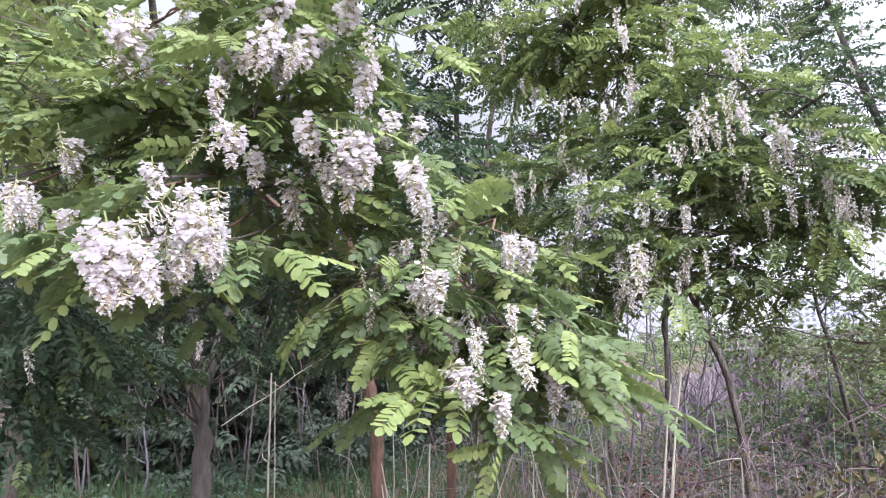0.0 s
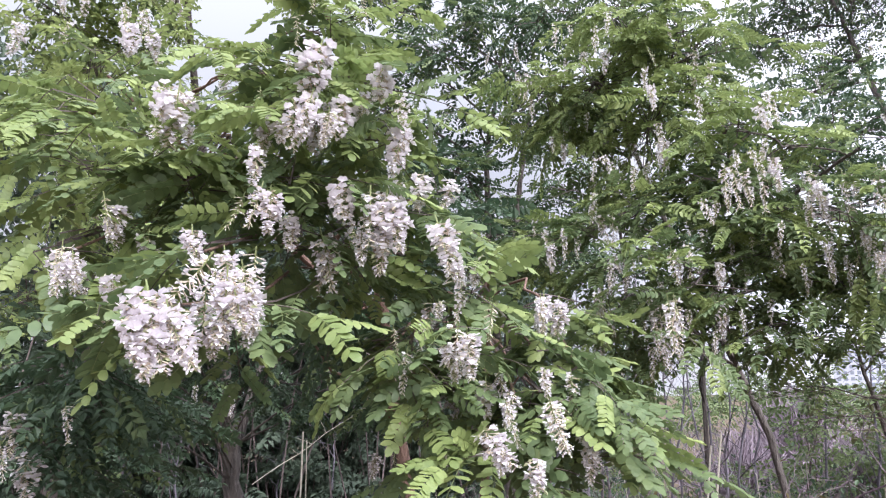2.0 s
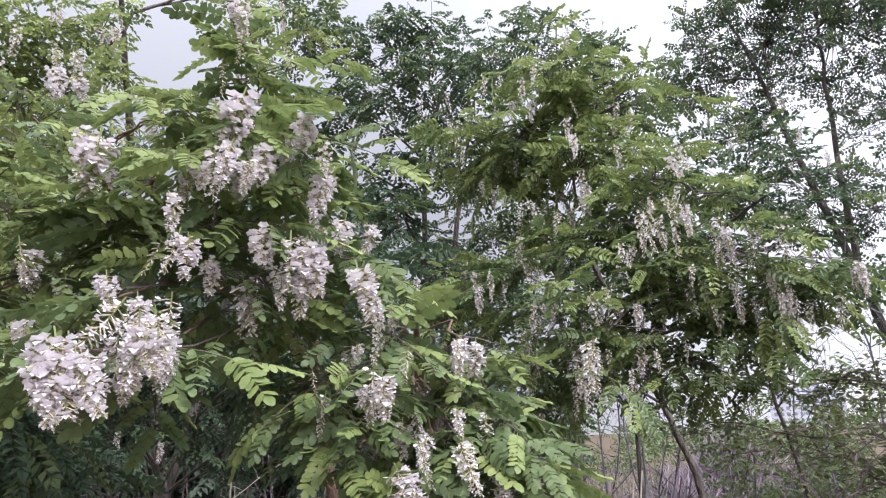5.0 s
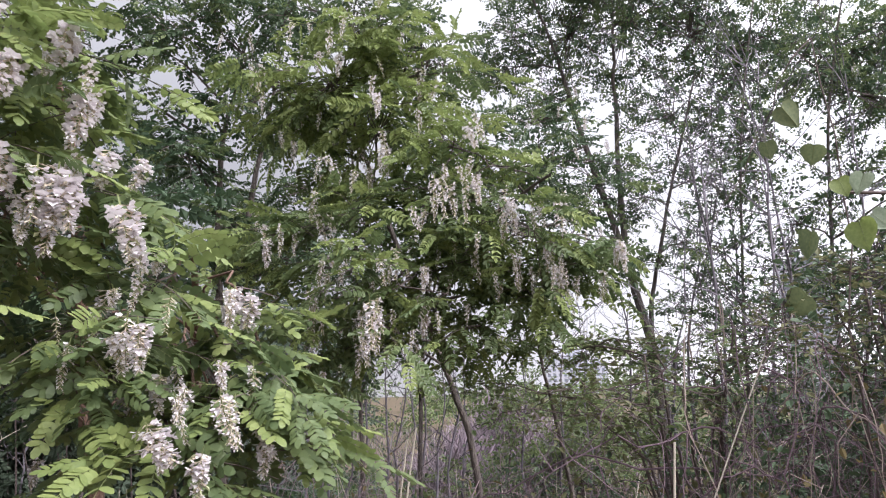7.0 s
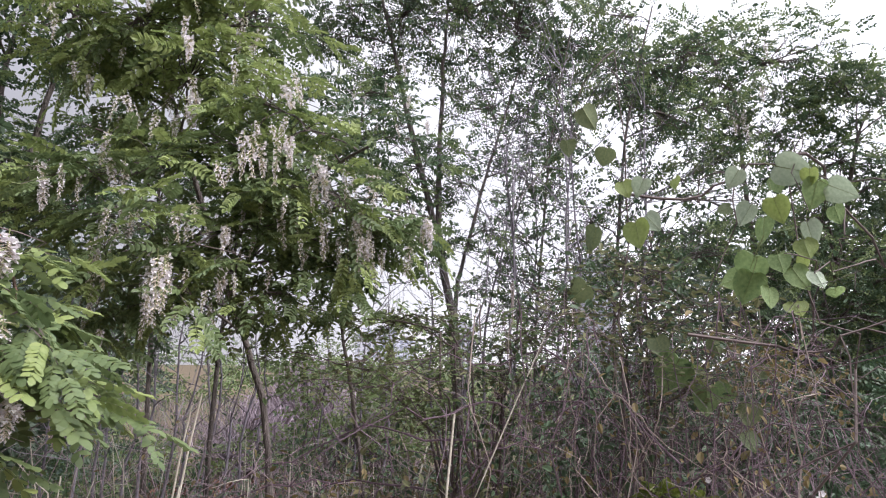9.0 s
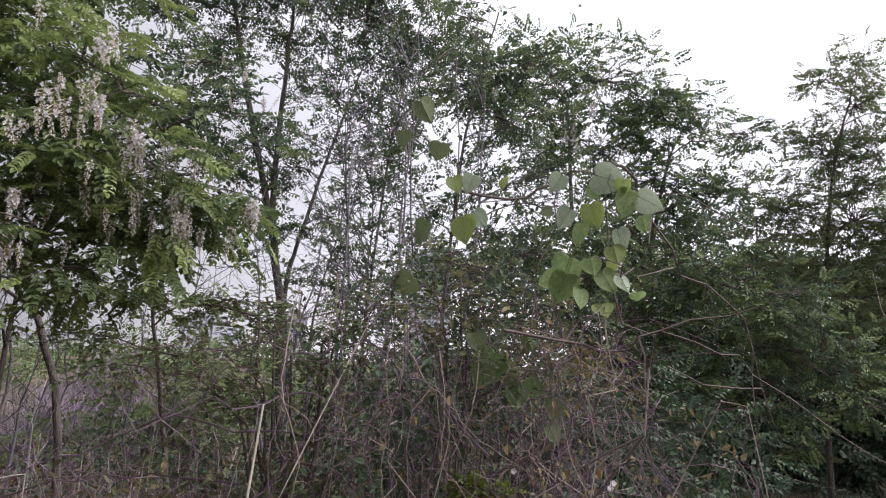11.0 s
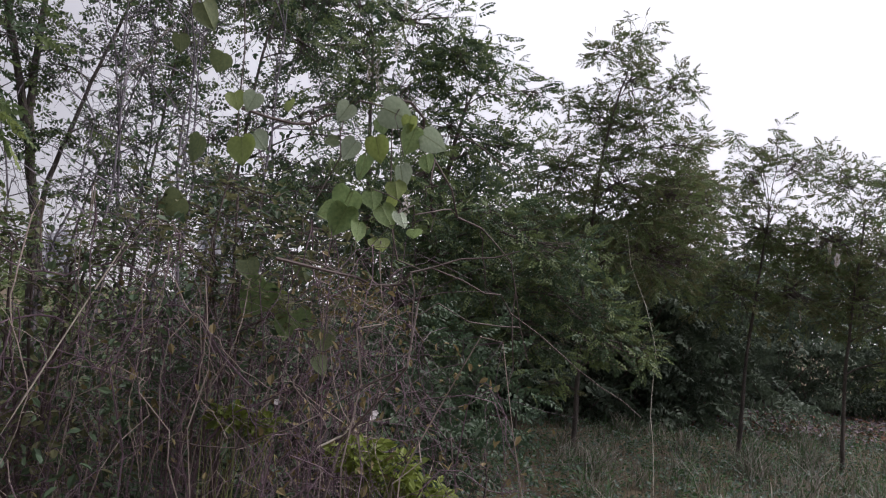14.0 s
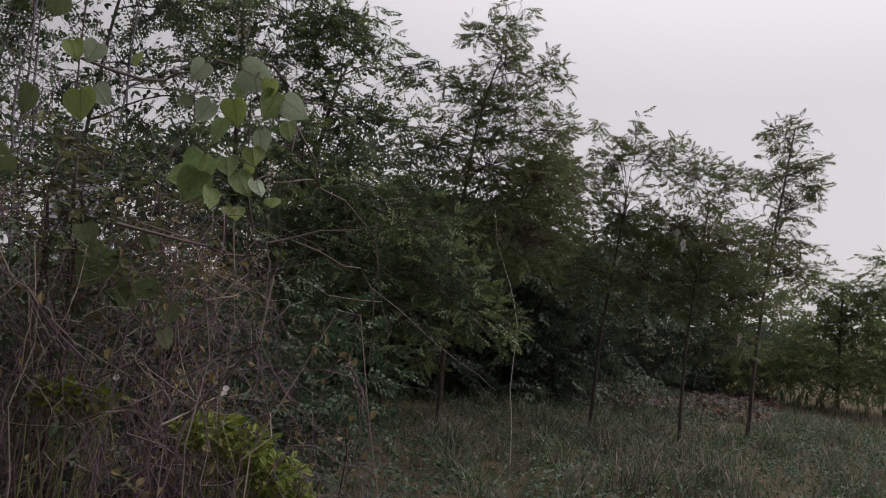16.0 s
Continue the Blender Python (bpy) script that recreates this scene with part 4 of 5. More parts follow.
def thicket(place, label, centres, leaf, cover, mats=(LEAF_FAR, LEAF_DARK), stems=8, spray=0.6, group="thickets"):
    """A shrubby mass: several stems from the ground, and leafy clumps (x, y, z, radius)."""
    bush = thing("thicket", place, label, "thicket", group)
    fol, tw = Geo(), Geo()
    for x, y, z, r in centres:
        n = max(3, int(cover * math.pi * r * r / (6 * 0.0075 * leaf * leaf)))
        b, off = in_ball((x, y, z), r, n)
        out = off * np.array([1, 1, 0.4]) + rng.normal(0, 0.4, off.shape) * np.array([1, 1, 0.4])
        o, d, s, cv = sprays(b, out, spray, 6)
        fol.tile(SMALL[rng.integers(0, 4)], o, frames_of(d, 0.9), s * leaf)
        foot = np.array([x + rng.normal(0, 0.3), y + rng.normal(0, 0.3), -0.05])
        tw.tube(bend(foot, (x, y, z), 0, 0.06, 7), np.linspace(0.009, 0.005, 7), 4)
        for _ in range(stems):
            tw.tube(bend(foot + rng.normal(0, 0.4, 3) * np.array([1, 1, 0]), np.array([x, y, z]) + rng.normal(0, r * 0.5, 3), 0, 0.08, 6), np.linspace(0.012, 0.004, 6), 3)
    part("foliage", fol, [mats[0], GREEN_TWIG], bush, kind="stuff")
    part("brush", tw, [TWIG], bush, kind="stuff")
    return bush


def row(b0, b1, d, n, z0, z1, r):
    out = []
    for b in np.linspace(b0, b1, n):
        p = spot(b + rng.normal(0, 0.6), d * rng.uniform(0.93, 1.1), rng.uniform(z0, z1))
        out.append((*p, r * rng.uniform(0.8, 1.25)))
    return out


for b0, b1, d, n, z0, z1, r, text in (
        (-40, -24, 10.5, 10, 0.9, 3.4, 1.0, "dark leafy thicket behind the grass"),
        (-24, -9, 10.0, 10, 0.9, 3.2, 0.95, "dense dark green thicket in deep shade"),
        (-9, 4, 10.5, 9, 0.9, 2.8, 0.9, "dark undergrowth thicket with thin stems"),
        (-42, -22, 8.5, 8, 3.2, 5.2, 1.0, "upper foliage of the trees behind"),
        (-22, -4, 8.5, 7, 3.0, 4.6, 0.85, "upper foliage of the trees in the thicket"),
        (62, 83, 12.0, 13, 0.8, 3.0, 1.0, "dark thicket beneath the locust trees"),
        (76, 88, 13.0, 8, 0.8, 2.6, 0.95, "dark shaded thicket between slender trunks"),
        (84, 96, 17.0, 9, 0.8, 3.0, 1.1, "dark shaded thicket behind the clearing"),
        (58, 82, 13.5, 12, 0.8, 3.6, 1.1, "deep dark thicket far behind the locusts"),
        (82, 97, 20.0, 10, 0.9, 3.4, 1.3, "deep shaded thicket closing the clearing"),
        (-32, -10, 13.0, 11, 0.8, 3.4, 1.1, "deep dark thicket behind the grass"),
        (-10, 8, 13.0, 9, 0.8, 3.0, 1.1, "deep shaded thicket among thin stems"),
        (48, 64, 9.5, 9, 0.8, 3.4, 0.9, "dense leafy thicket behind the brambles")):
    thicket(spot((b0 + b1) / 2, d), text, row(b0, b1, d, n, z0, z1, r) + (row(b0, b1, d - 0.6, n, 0.3, 0.6, 0.55) if z0 < 1 else []), 2.0, 1.8, stems=2)
# scrub of the open field and far hedges
for b0, b1, d, n, z1, r, leaf, text in (
        (10, 22, 9.0, 5, 0.4, 0.3, 1.0, "low green scrub in the open field"),
        (25, 36, 8.5, 9, 1.3, 0.5, 1.2, "rounded dull green bush at the field's edge"),
        (24, 42, 16, 9, 0.7, 0.75, 1.8, "rounded green bushes in the field"),
        (0, 50, 30, 16, 1.0, 1.3, 3.0, "line of pale green bushes far off"),
        (-10, 60, 70, 20, 1.6, 2.6, 6.0, "distant hedge along the horizon"),
        (96, 140, 40, 16, 1.8, 2.4, 4.0, "distant trees beyond the clearing")):
    thicket(spot((b0 + b1) / 2, d), text, row(b0, b1, d, n, z1 * 0.5, z1, r), leaf * 1.15, 1.4, (LEAF_MID, LEAF_MID), 2, leaf * 0.4, "scrub")

rng = np.random.default_rng(11)
# ---------------- brambles ----------------


def arch(foot, way, height, reach, n=12, fall=0.6):
    """A bramble cane: up from its foot, over in an arch, and hanging at its tip."""
    s = np.linspace(0, 1, n)[:, None]
    way = unit(np.asarray(way, float) * np.array([1, 1, 0]))
    p = np.asarray(foot) + way * reach * s ** 1.3 + UP * height * (1 - (1 - np.minimum(s / fall, 1)) ** 2) - UP * height * 0.55 * (np.clip(s - fall, 0, 1) / (1 - fall)) ** 1.6
    k = np.cumsum(rng.normal(0, 0.036, (n, 3)), 0)
    k -= k[:1]
    return p + k


def side_twigs(geo, way, n, length, r, m=0):
    for _ in range(n):
        i = rng.integers(len(way) // 3, len(way))
        d = unit(rng.normal(0, 1, 3) + np.array([0, 0, -0.1]))
        L = length * rng.uniform(0.4, 1.3)
        p = way[i] + d * L * np.linspace(0, 1, 5)[:, None] + np.cumsum(rng.normal(0, L * 0.06, (5, 3)), 0) - UP * L * 0.25 * np.linspace(0, 1, 5)[:, None] ** 2
        p[0] = way[i]
        geo.tube(p, np.linspace(r, r * 0.4, 5), 3, m)


OVAL = (np.array([(0, 0, 0), (0.26, 0.3, 0.08), (0.22, 0.68, 0.06), (0, 1, -0.08), (-0.22, 0.68, 0.06), (-0.26, 0.3, 0.08)]), np.array([(0, 1, 2, 3), (0, 3, 4, 5)]), np.array([0, 0]))


def bramble(b, d, spread, height, canes, twigs, leaves, label, leaf_mat, mat=CANE, leafsize=0.036, reach=0.75, pale=0.16):
    base = spot(b, d)
    bush = thing("bramble_bush", base, label, "bramble", "brambles along the path")
    fine, leafy = Geo(), Geo()
    pts = []
    for i in range(canes):
        foot = base + np.array([rng.normal(0, spread), rng.normal(0, spread * 0.7), 0])
        foot[2] = -0.03
        h = height * rng.uniform(0.55, 1.1)
        way = arch(foot, rng.normal(0, 1, 3), h, rng.uniform(0.1, reach), 14, rng.uniform(0.4, 0.85))
        g = Geo()
        g.tube(way, np.linspace(rng.uniform(0.0018, 0.0042), 0.0012, 14), 4)
        part("cane", g, [CANE_PALE if rng.random() < pale else mat], bush)
        side_twigs(fine, way, twigs + 4, 0.36, 0.0013)
        pts.append(way[4:])
    pts = np.concatenate(pts)
    o = pts[rng.integers(0, len(pts), leaves)] + rng.normal(0, 0.07, (leaves, 3))
    leafy.tile(OVAL, o, frames_of(rng.normal(0, 1, (leaves, 3)) + np.array([0, 0, -0.3]), 0.5), rng.uniform(0.5, 1.3, leaves) * leafsize)
    part("brush", fine, [mat], bush, kind="stuff")
    part("foliage", leafy, [leaf_mat], bush, kind="stuff")


CANE_PALE = material("weathered grey cane", (0.16, 0.12, 0.11), (0.34, 0.28, 0.25), 0.8, 3, 50, 0.2, island=0.5)
LEAF_BROWN = material("withered bramble leaf", (0.10, 0.09, 0.035), (0.26, 0.20, 0.10), 0.7, 4, 60, 0, 0.3, 0.6)
for b, d, sp, h, canes, tw, lv, text, lm in (
        (57, 2.75, 0.30, 1.5, 34, 12, 500, "tangled bare bramble bush with hanging purplish canes", LEAF_BROWN),
        (48, 2.9, 0.30, 1.6, 30, 12, 2000, "dense tangle of thin brown bramble canes with small green leaves", LEAF_DARK),
        (40, 3.1, 0.32, 1.15, 24, 10, 2200, "tangled bramble with small olive green leaves", LEAF_OLIVE),
        (33, 3.2, 0.34, 0.95, 20, 9, 600, "low bramble with purplish arching canes", LEAF_BROWN),
        (25, 3.4, 0.40, 0.8, 24, 10, 80, "low leafless bramble among dead stalks", LEAF_BROWN),
        (17, 3.7, 0.36, 0.8, 20, 10, 80, "sparse leafless bramble below the hanging bough", LEAF_BROWN),
        (61.5, 2.9, 0.16, 1.2, 16, 10, 250, "thin bramble canes drooping at the thicket's edge", LEAF_BROWN),
        (63.0, 2.75, 0.14, 1.35, 16, 12, 60, "fine curling dry canes hanging over the grass", LEAF_BROWN),
        (11, 4.6, 0.45, 1.15, 26, 10, 120, "leafless purplish bramble among thin tree stems", LEAF_BROWN),
        (22, 5.2, 0.6, 0.8, 24, 10, 120, "tangle of bare purplish canes at the field's edge", LEAF_BROWN),
        (30, 4.6, 0.5, 1.0, 20, 9, 700, "arching bramble with olive leaves", LEAF_DARK),
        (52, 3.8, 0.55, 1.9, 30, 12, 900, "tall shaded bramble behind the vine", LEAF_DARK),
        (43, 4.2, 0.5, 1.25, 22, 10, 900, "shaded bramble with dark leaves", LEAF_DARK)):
    bramble(b, d, sp, h, canes, tw, lv, text, lm, CANE_LILAC if b < 34 else CANE, pale=0.3 if d < 3 else 0.16)
# Dark leaves fill the tangle's inside: its shade is put into the colour.
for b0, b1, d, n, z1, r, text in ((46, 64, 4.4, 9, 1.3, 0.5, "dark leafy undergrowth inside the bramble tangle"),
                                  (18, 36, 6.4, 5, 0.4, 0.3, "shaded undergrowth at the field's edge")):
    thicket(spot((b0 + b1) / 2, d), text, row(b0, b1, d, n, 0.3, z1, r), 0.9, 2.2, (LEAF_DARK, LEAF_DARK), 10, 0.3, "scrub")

# thin canes that arch out of the tangle and hang down in front of it


def hanging_cane(top, drop, out, label):
    hc = thing("bramble_cane", top, label, "bramble", "hanging canes")
    u = np.linspace(0, 1, 22)[:, None]
    to_path = -unit(np.array([[top[0], top[1], 0.0]]))
    side = np.cross(to_path, UP)
    curl = np.sin(u * rng.uniform(6, 16) + rng.uniform(0, 6)) * rng.uniform(0.02, 0.06) * u
    way = np.asarray(top) + to_path * out * np.sin(np.minimum(u * 2.2, 1) * np.pi / 2) + UP * (0.1 * np.sin(np.minimum(u * 4, 1) * np.pi) - drop * np.clip(u - 0.15, 0, 1) ** 1.2)
    way = way + side * (curl + rng.normal(0, 0.16) * u) + np.cumsum(rng.normal(0, 0.006, (22, 3)), 0)
    g, tw = Geo(), Geo()
    g.tube(way, np.linspace(rng.uniform(0.0016, 0.0028), 0.0008, 22), 5)
    part("cane", g, [CANE_PALE if rng.random() < 0.35 else CANE], hc)
    side_twigs(tw, way, 7, 0.13, 0.0009)
    part("brush", tw, [CANE_PALE], hc, kind="stuff")


for k in range(28):
    hanging_cane(spot(rng.uniform(40, 64), rng.uniform(2.45, 2.9), rng.uniform(1.2, 1.72)), rng.uniform(0.45, 1.0), rng.uniform(0.02, 0.25), "thin dry cane hanging in a loose curl from the tangle")

# long runners lying across the brambles


def runner(a, b, r, label):
    th = thing("bramble_runner", a, label, "bramble", "long runners")
    way = bend(a, b, 0, 0.035, 14, 0.12)
    g = Geo()
    g.tube(way, np.linspace(r, r * 0.4, 14), 5)
    part("cane", g, [CANE], th)
    for _ in range(9):
        i = rng.integers(3, 13)
        g = Geo()
        e = way[i] + rng.normal(0, 0.16, 3) + UP * 0.05
        g.tube(bend(way[i], e, 0, 0.01, 5), np.linspace(r * 0.5, r * 0.2, 5), 4)
        part("side_shoot", g, [CANE], th)


for ba, da, za, bb, db, zb, r in ((41, 2.9, 1.2, 19, 3.0, 0.95, 0.005), (44, 2.7, 1.3, 27, 2.6, 1.15, 0.004), (36, 3.0, 1.0, 14, 3.3, 0.75, 0.005), (47, 2.7, 1.5, 32, 2.8, 1.38, 0.004),
                                  (34, 2.6, 0.9, 47, 2.5, 1.2, 0.004), (55, 2.5, 1.2, 43, 2.6, 1.35, 0.004), (52, 2.6, 1.0, 66, 2.8, 1.3, 0.004), (60, 2.5, 1.5, 67, 2.75, 1.25, 0.003)):
    runner(spot(ba, da, za), spot(bb, db, zb), r, "long purplish bramble runner lying across the tangle")

# ---------------- leafy boughs spreading over the brambles ----------------


def spreading_shrub(foot, boughs, label, mats):
    """A shrub whose dark boughs rise and then reach out flat, thinly set with small leaves."""
    sh = thing("shrub", foot, label, "shrub", "spreading shrubs")
    tw, lf = Geo(), Geo()
    for tip in boughs:
        knee = np.asarray(foot) * 0.75 + tip * 0.25
        knee[2] = tip[2] - rng.uniform(0.05, 0.25)
        way = np.concatenate([bend(np.asarray(foot) + rng.normal(0, 0.05, 3) * np.array([1, 1, 0]), knee, 0, 0.03, 8)[:-1], bend(knee, tip, 0, 0.035, 10, 0.06)])
        g = Geo()
        g.tube(way, np.linspace(0.0075, 0.0015, len(way)), 5)
        part("bough", g, [TWIG], sh)
        for i in range(8, len(way)):
            for _ in range(3):
                d = unit(rng.normal(0, 1, 3) * np.array([1, 1, 0.45]))
                e = way[i] + d * rng.uniform(0.1, 0.32)
                p = bend(way[i], e, 0.02, 0.015, 5)
                tw.tube(p, np.linspace(0.0018, 0.0007, 5), 3)
                n = 9
                o = p[rng.integers(1, 5, n)] + rng.normal(0, 0.02, (n, 3))
                k = int(rng.random() < 0.4)
                lf.tile((OVAL[0], OVAL[1], OVAL[2] + k), o, frames_of(rng.normal(0, 1, (n, 3)) * np.array([1, 1, 0.3]), 0.35), rng.uniform(0.5, 1.2, n) * 0.036)
    part("brush", tw, [TWIG], sh, kind="stuff")
    part("foliage", lf, mats, sh, kind="stuff")


spreading_shrub(spot(40, 3.0), [spot(b, d, z) for b, d, z in ((22, 3.3, 1.55), (25, 3.1, 1.42), (27, 3.5, 1.7), (29, 3.0, 1.5), (31, 3.4, 1.66), (33, 3.0, 1.35), (36, 3.3, 1.72), (45, 3.0, 1.6), (48, 3.2, 1.75), (43, 2.8, 1.45))],
                "dark-boughed shrub spreading flat sprays of small olive leaves", [LEAF_MID, LEAF_OLIVE])
spreading_shrub(spot(52, 2.9), [spot(b, d, z) for b, d, z in ((46, 2.9, 1.75), (49, 2.7, 1.62), (54, 2.8, 1.85), (58, 2.8, 1.7), (56, 2.6, 1.5), (51, 3.1, 1.95), (61, 2.8, 1.6))],
                "thin shrub of olive sprays tangled in the brambles", [LEAF_OLIVE, LEAF_DARK])

# ---------------- saplings with bare grey twigs ----------------


def sapling(b, d, height, lean, leaves, label):
    foot = spot(b, d)
    sap = thing("sapling", foot, label, "sapling", "bare saplings")
    top = foot + np.array([lean, rng.normal(0, 0.2), height])
    stem = bend(foot - UP * 0.05, top, 0, 0.05, 12)
    g, tw, lf = Geo(), Geo(), Geo()
    g.tube(stem, np.linspace(0.016, 0.003, 12), 6)
    part("stem", g, [TWIG_GREY], sap, smooth=True)
    for k in range(26 if leaves > 6 else 15):
        i = rng.integers(3, 12)
        e = stem[i] + np.array([rng.normal(0, 0.4), rng.normal(0, 0.4), rng.uniform(0.1, 0.7)])
        way = bend(stem[i], e, 0, 0.03, 6)
        tw.tube(way, np.linspace(0.005, 0.0015, 6), 3)
        side_twigs(tw, way, 5, 0.25, 0.0018)
        o = way[rng.integers(2, 6, leaves)] + rng.normal(0, 0.1, (leaves, 3))
        lf.tile(OVAL, o, frames_of(rng.normal(0, 1, (leaves, 3)) + np.array([0, 0, -0.4]), 0.4), rng.uniform(0.6, 1.2, leaves) * 0.05)
    part("brush", tw, [TWIG_GREY], sap, kind="stuff")
    part("foliage", lf, [LEAF_DARK], sap, kind="stuff")


for b, d, h, lean, lv in ((38.5, 5.4, 3.4, 0.2, 6), (41, 5.0, 3.6, 0.1, 8), (43.5, 5.2, 3.8, 0.2, 12), (46.5, 5.0, 3.5, -0.1, 16), (49, 5.3, 3.8, 0.2, 18), (37, 5.8, 2.8, -0.3, 5), (39.5, 4.6, 2.9, 0.1, 5), (36, 5.0, 2.5, 0.2, 5), (42, 5.9, 3.4, -0.2, 8), (45, 4.4, 3.0, 0.1, 8), (51.5, 5.6, 3.6, 0.1, 16)):
    sapling(b, d, h, lean, lv, "slender sapling with grey twigs and few leaves")
for b, d, h in ((8, 6.0, 2.8), (10, 6.9, 2.5), (12.3, 6.4, 2.6), (14.6, 7.2, 2.4), (17, 6.5, 2.5), (19.3, 7.0, 2.3), (25, 7.6, 2.2), (27.5, 7.0, 2.3), (30, 7.8, 2.4), (9, 6.5, 2.6), (11, 7.0, 2.4), (13.5, 6.2, 2.3), (16, 7.5, 2.5), (18, 6.8, 2.2), (20.5, 7.4, 2.2), (-12, 8.5, 1.8), (-16, 8.8, 1.9), (-23, 8.2, 1.7), (-27, 8.8, 1.9), (6, 7.2, 2.6)):
    sapling(b, d, h, 0.1, 2, "thin bare sapling stem in the shade")

# ---------------- the climbing vine ----------------


def heart(seed, mat):
    """A heart-shaped leaf about one unit across, its stalk at the origin and its tip along +y: two lobes, a waved rim, raised ribs."""
    r = np.random.default_rng(seed)
    rim = np.array([(0, 0.06), (0.17, -0.06), (0.36, -0.02), (0.49, 0.14), (0.51, 0.36), (0.43, 0.58), (0.28, 0.78), (0.10, 0.96), (0, 1.06)])
    mid = np.array([0.0, 0.04, 0.12, 0.24, 0.38, 0.54, 0.72, 0.9, 1.06])
    cup, n = r.uniform(-0.12, 0.14), len(rim)
    g = Geo()
    for sg in (-1, 1):
        x = sg * rim[:, 0] * r.uniform(0.9, 1.05)
        wave = r.normal(0, 0.028, n) * (rim[:, 0] > 0.05)
        edge = np.stack([x, rim[:, 1], cup * np.abs(x) * 2 - 0.05 * rim[:, 1] ** 2 + wave], 1)
        rib = np.stack([0 * x, mid, -0.05 * mid ** 2], 1)
        half = edge * 0.55 + rib * 0.45 + UP * (0.045 + 0.012 * (np.arange(n) % 2))[:, None] * (rim[:, :1] > 0.05)
        v = np.concatenate([rib, half, edge])
        q = [(k * n + i, k * n + i + 1, (k + 1) * n + i + 1, (k + 1) * n + i) for k in range(2) for i in range(n - 1)]
        g.add(v, q, 0)
    g.tube(np.stack([0 * mid, mid, -0.05 * mid ** 2], 1), np.linspace(0.014, 0.004, n), 3, 1)
    g.tube([(0, 0.02, 0), (0, -0.25, 0.1), (0, -0.5, 0.3)], [0.012, 0.012, 0.014], 4, 1)
    return g.mesh("leaf", [mat, GREEN_TWIG], True)


HEARTS = [[heart(10 * k + i, m) for i in range(3)] for k, m in enumerate((LEAF_VINE, VINE_PALE, VINE_LIME, VINE_DULL))]
# place, breadth, way the tip hangs, tint
VINE_A = [
    (2.00, 1.58, 2.11, 0.079, 20, 2),
    (2.02, 1.53, 2.11, 0.083, -30, 1),
    (2.17, 1.50, 2.14, 0.059, 10, 2),
    (2.02, 1.55, 1.95, 0.117, 10, 2),
    (2.06, 1.52, 1.99, 0.083, 40, 1),
    (2.08, 1.81, 1.98, 0.147, -20, 3),
    (1.98, 1.73, 2.41, 0.142, 30, 3),
    (2.02, 1.69, 2.26, 0.121, -40, 3),
    (1.95, 1.81, 2.31, 0.095, 0, 3),
    (2.06, 1.87, 1.78, 0.166, -60, 3),
    (2.11, 1.55, 1.57, 0.114, 20, 3),
]
VINE_B = [
    (2.24, 1.32, 2.13, 0.085, -40, 1),
    (2.33, 1.17, 2.14, 0.135, 70, 1),
    (2.32, 1.11, 2.10, 0.070, 0, 2),
    (2.25, 1.18, 2.00, 0.103, 20, 2),
    (2.34, 1.11, 2.05, 0.114, -20, 0),
    (2.37, 1.04, 2.05, 0.109, 60, 1),
    (2.28, 1.31, 2.01, 0.094, -30, 1),
    (2.28, 1.25, 1.95, 0.109, -10, 0),
    (2.32, 1.12, 1.92, 0.099, 10, 1),
    (2.29, 1.12, 1.87, 0.085, 20, 2),
    (2.47, 1.11, 2.00, 0.077, 30, 0),
    (2.28, 1.39, 2.04, 0.077, -70, 3),
    (2.36, 1.24, 2.11, 0.077, 10, 0),
]
VINE_C = [
    (2.24, 1.28, 1.82, 0.133, -40, 0),
    (2.22, 1.28, 1.76, 0.128, -20, 0),
    (2.26, 1.19, 1.83, 0.089, 10, 0),
    (2.29, 1.15, 1.78, 0.098, 30, 0),
    (2.29, 1.09, 1.77, 0.075, 15, 1),
    (2.22, 1.21, 1.72, 0.084, 0, 0),
    (2.25, 1.14, 1.68, 0.091, 5, 2),
    (2.40, 1.10, 1.74, 0.070, 30, 0),
    (2.32, 1.15, 1.83, 0.069, -30, 2),
    (2.26, 1.36, 1.79, 0.088, -70, 0),
]
VINE_D = [
    (2.13, 1.52, 1.48, 0.162, -30, 0),
    (2.22, 1.41, 1.57, 0.092, 20, 3),
    (2.16, 1.41, 1.40, 0.115, 0, 0),
    (2.19, 1.28, 1.36, 0.113, -10, 3),
    (2.18, 1.28, 1.28, 0.096, 20, 3),
    (2.30, 1.30, 1.49, 0.092, -40, 3),
    (2.20, 1.48, 1.46, 0.097, 30, 2),
    (2.23, 1.40, 1.42, 0.087, -50, 0),
    (2.21, 1.58, 1.55, 0.082, 50, 2),
]
vine = thing("climbing_vine", spot(62, 2.7), "climbing vine with large pale green heart-shaped leaves", "vine")
stems = [bend(spot(52, 2.75, 0.0), (2.1, 1.7, 2.7), 0, 0.06, 16), bend(spot(63, 2.5, 0.2), (2.35, 1.2, 2.2), 0, 0.09, 14, 0.1),
         bend((2.05, 1.6, 2.1), (2.5, 1.0, 2.1), 0.02, 0.04, 12), bend((2.0, 1.35, 1.6), (2.5, 0.75, 1.7), 0.08, 0.05, 12), bend((2.35, 1.2, 2.2), (3.1, 0.9, 1.3), -0.2, 0.06, 14)]
for s in stems:
    g = Geo()
    g.tube(s, np.linspace(0.006, 0.002, len(s)), 5)
    part("stem", g, [TWIG], vine)
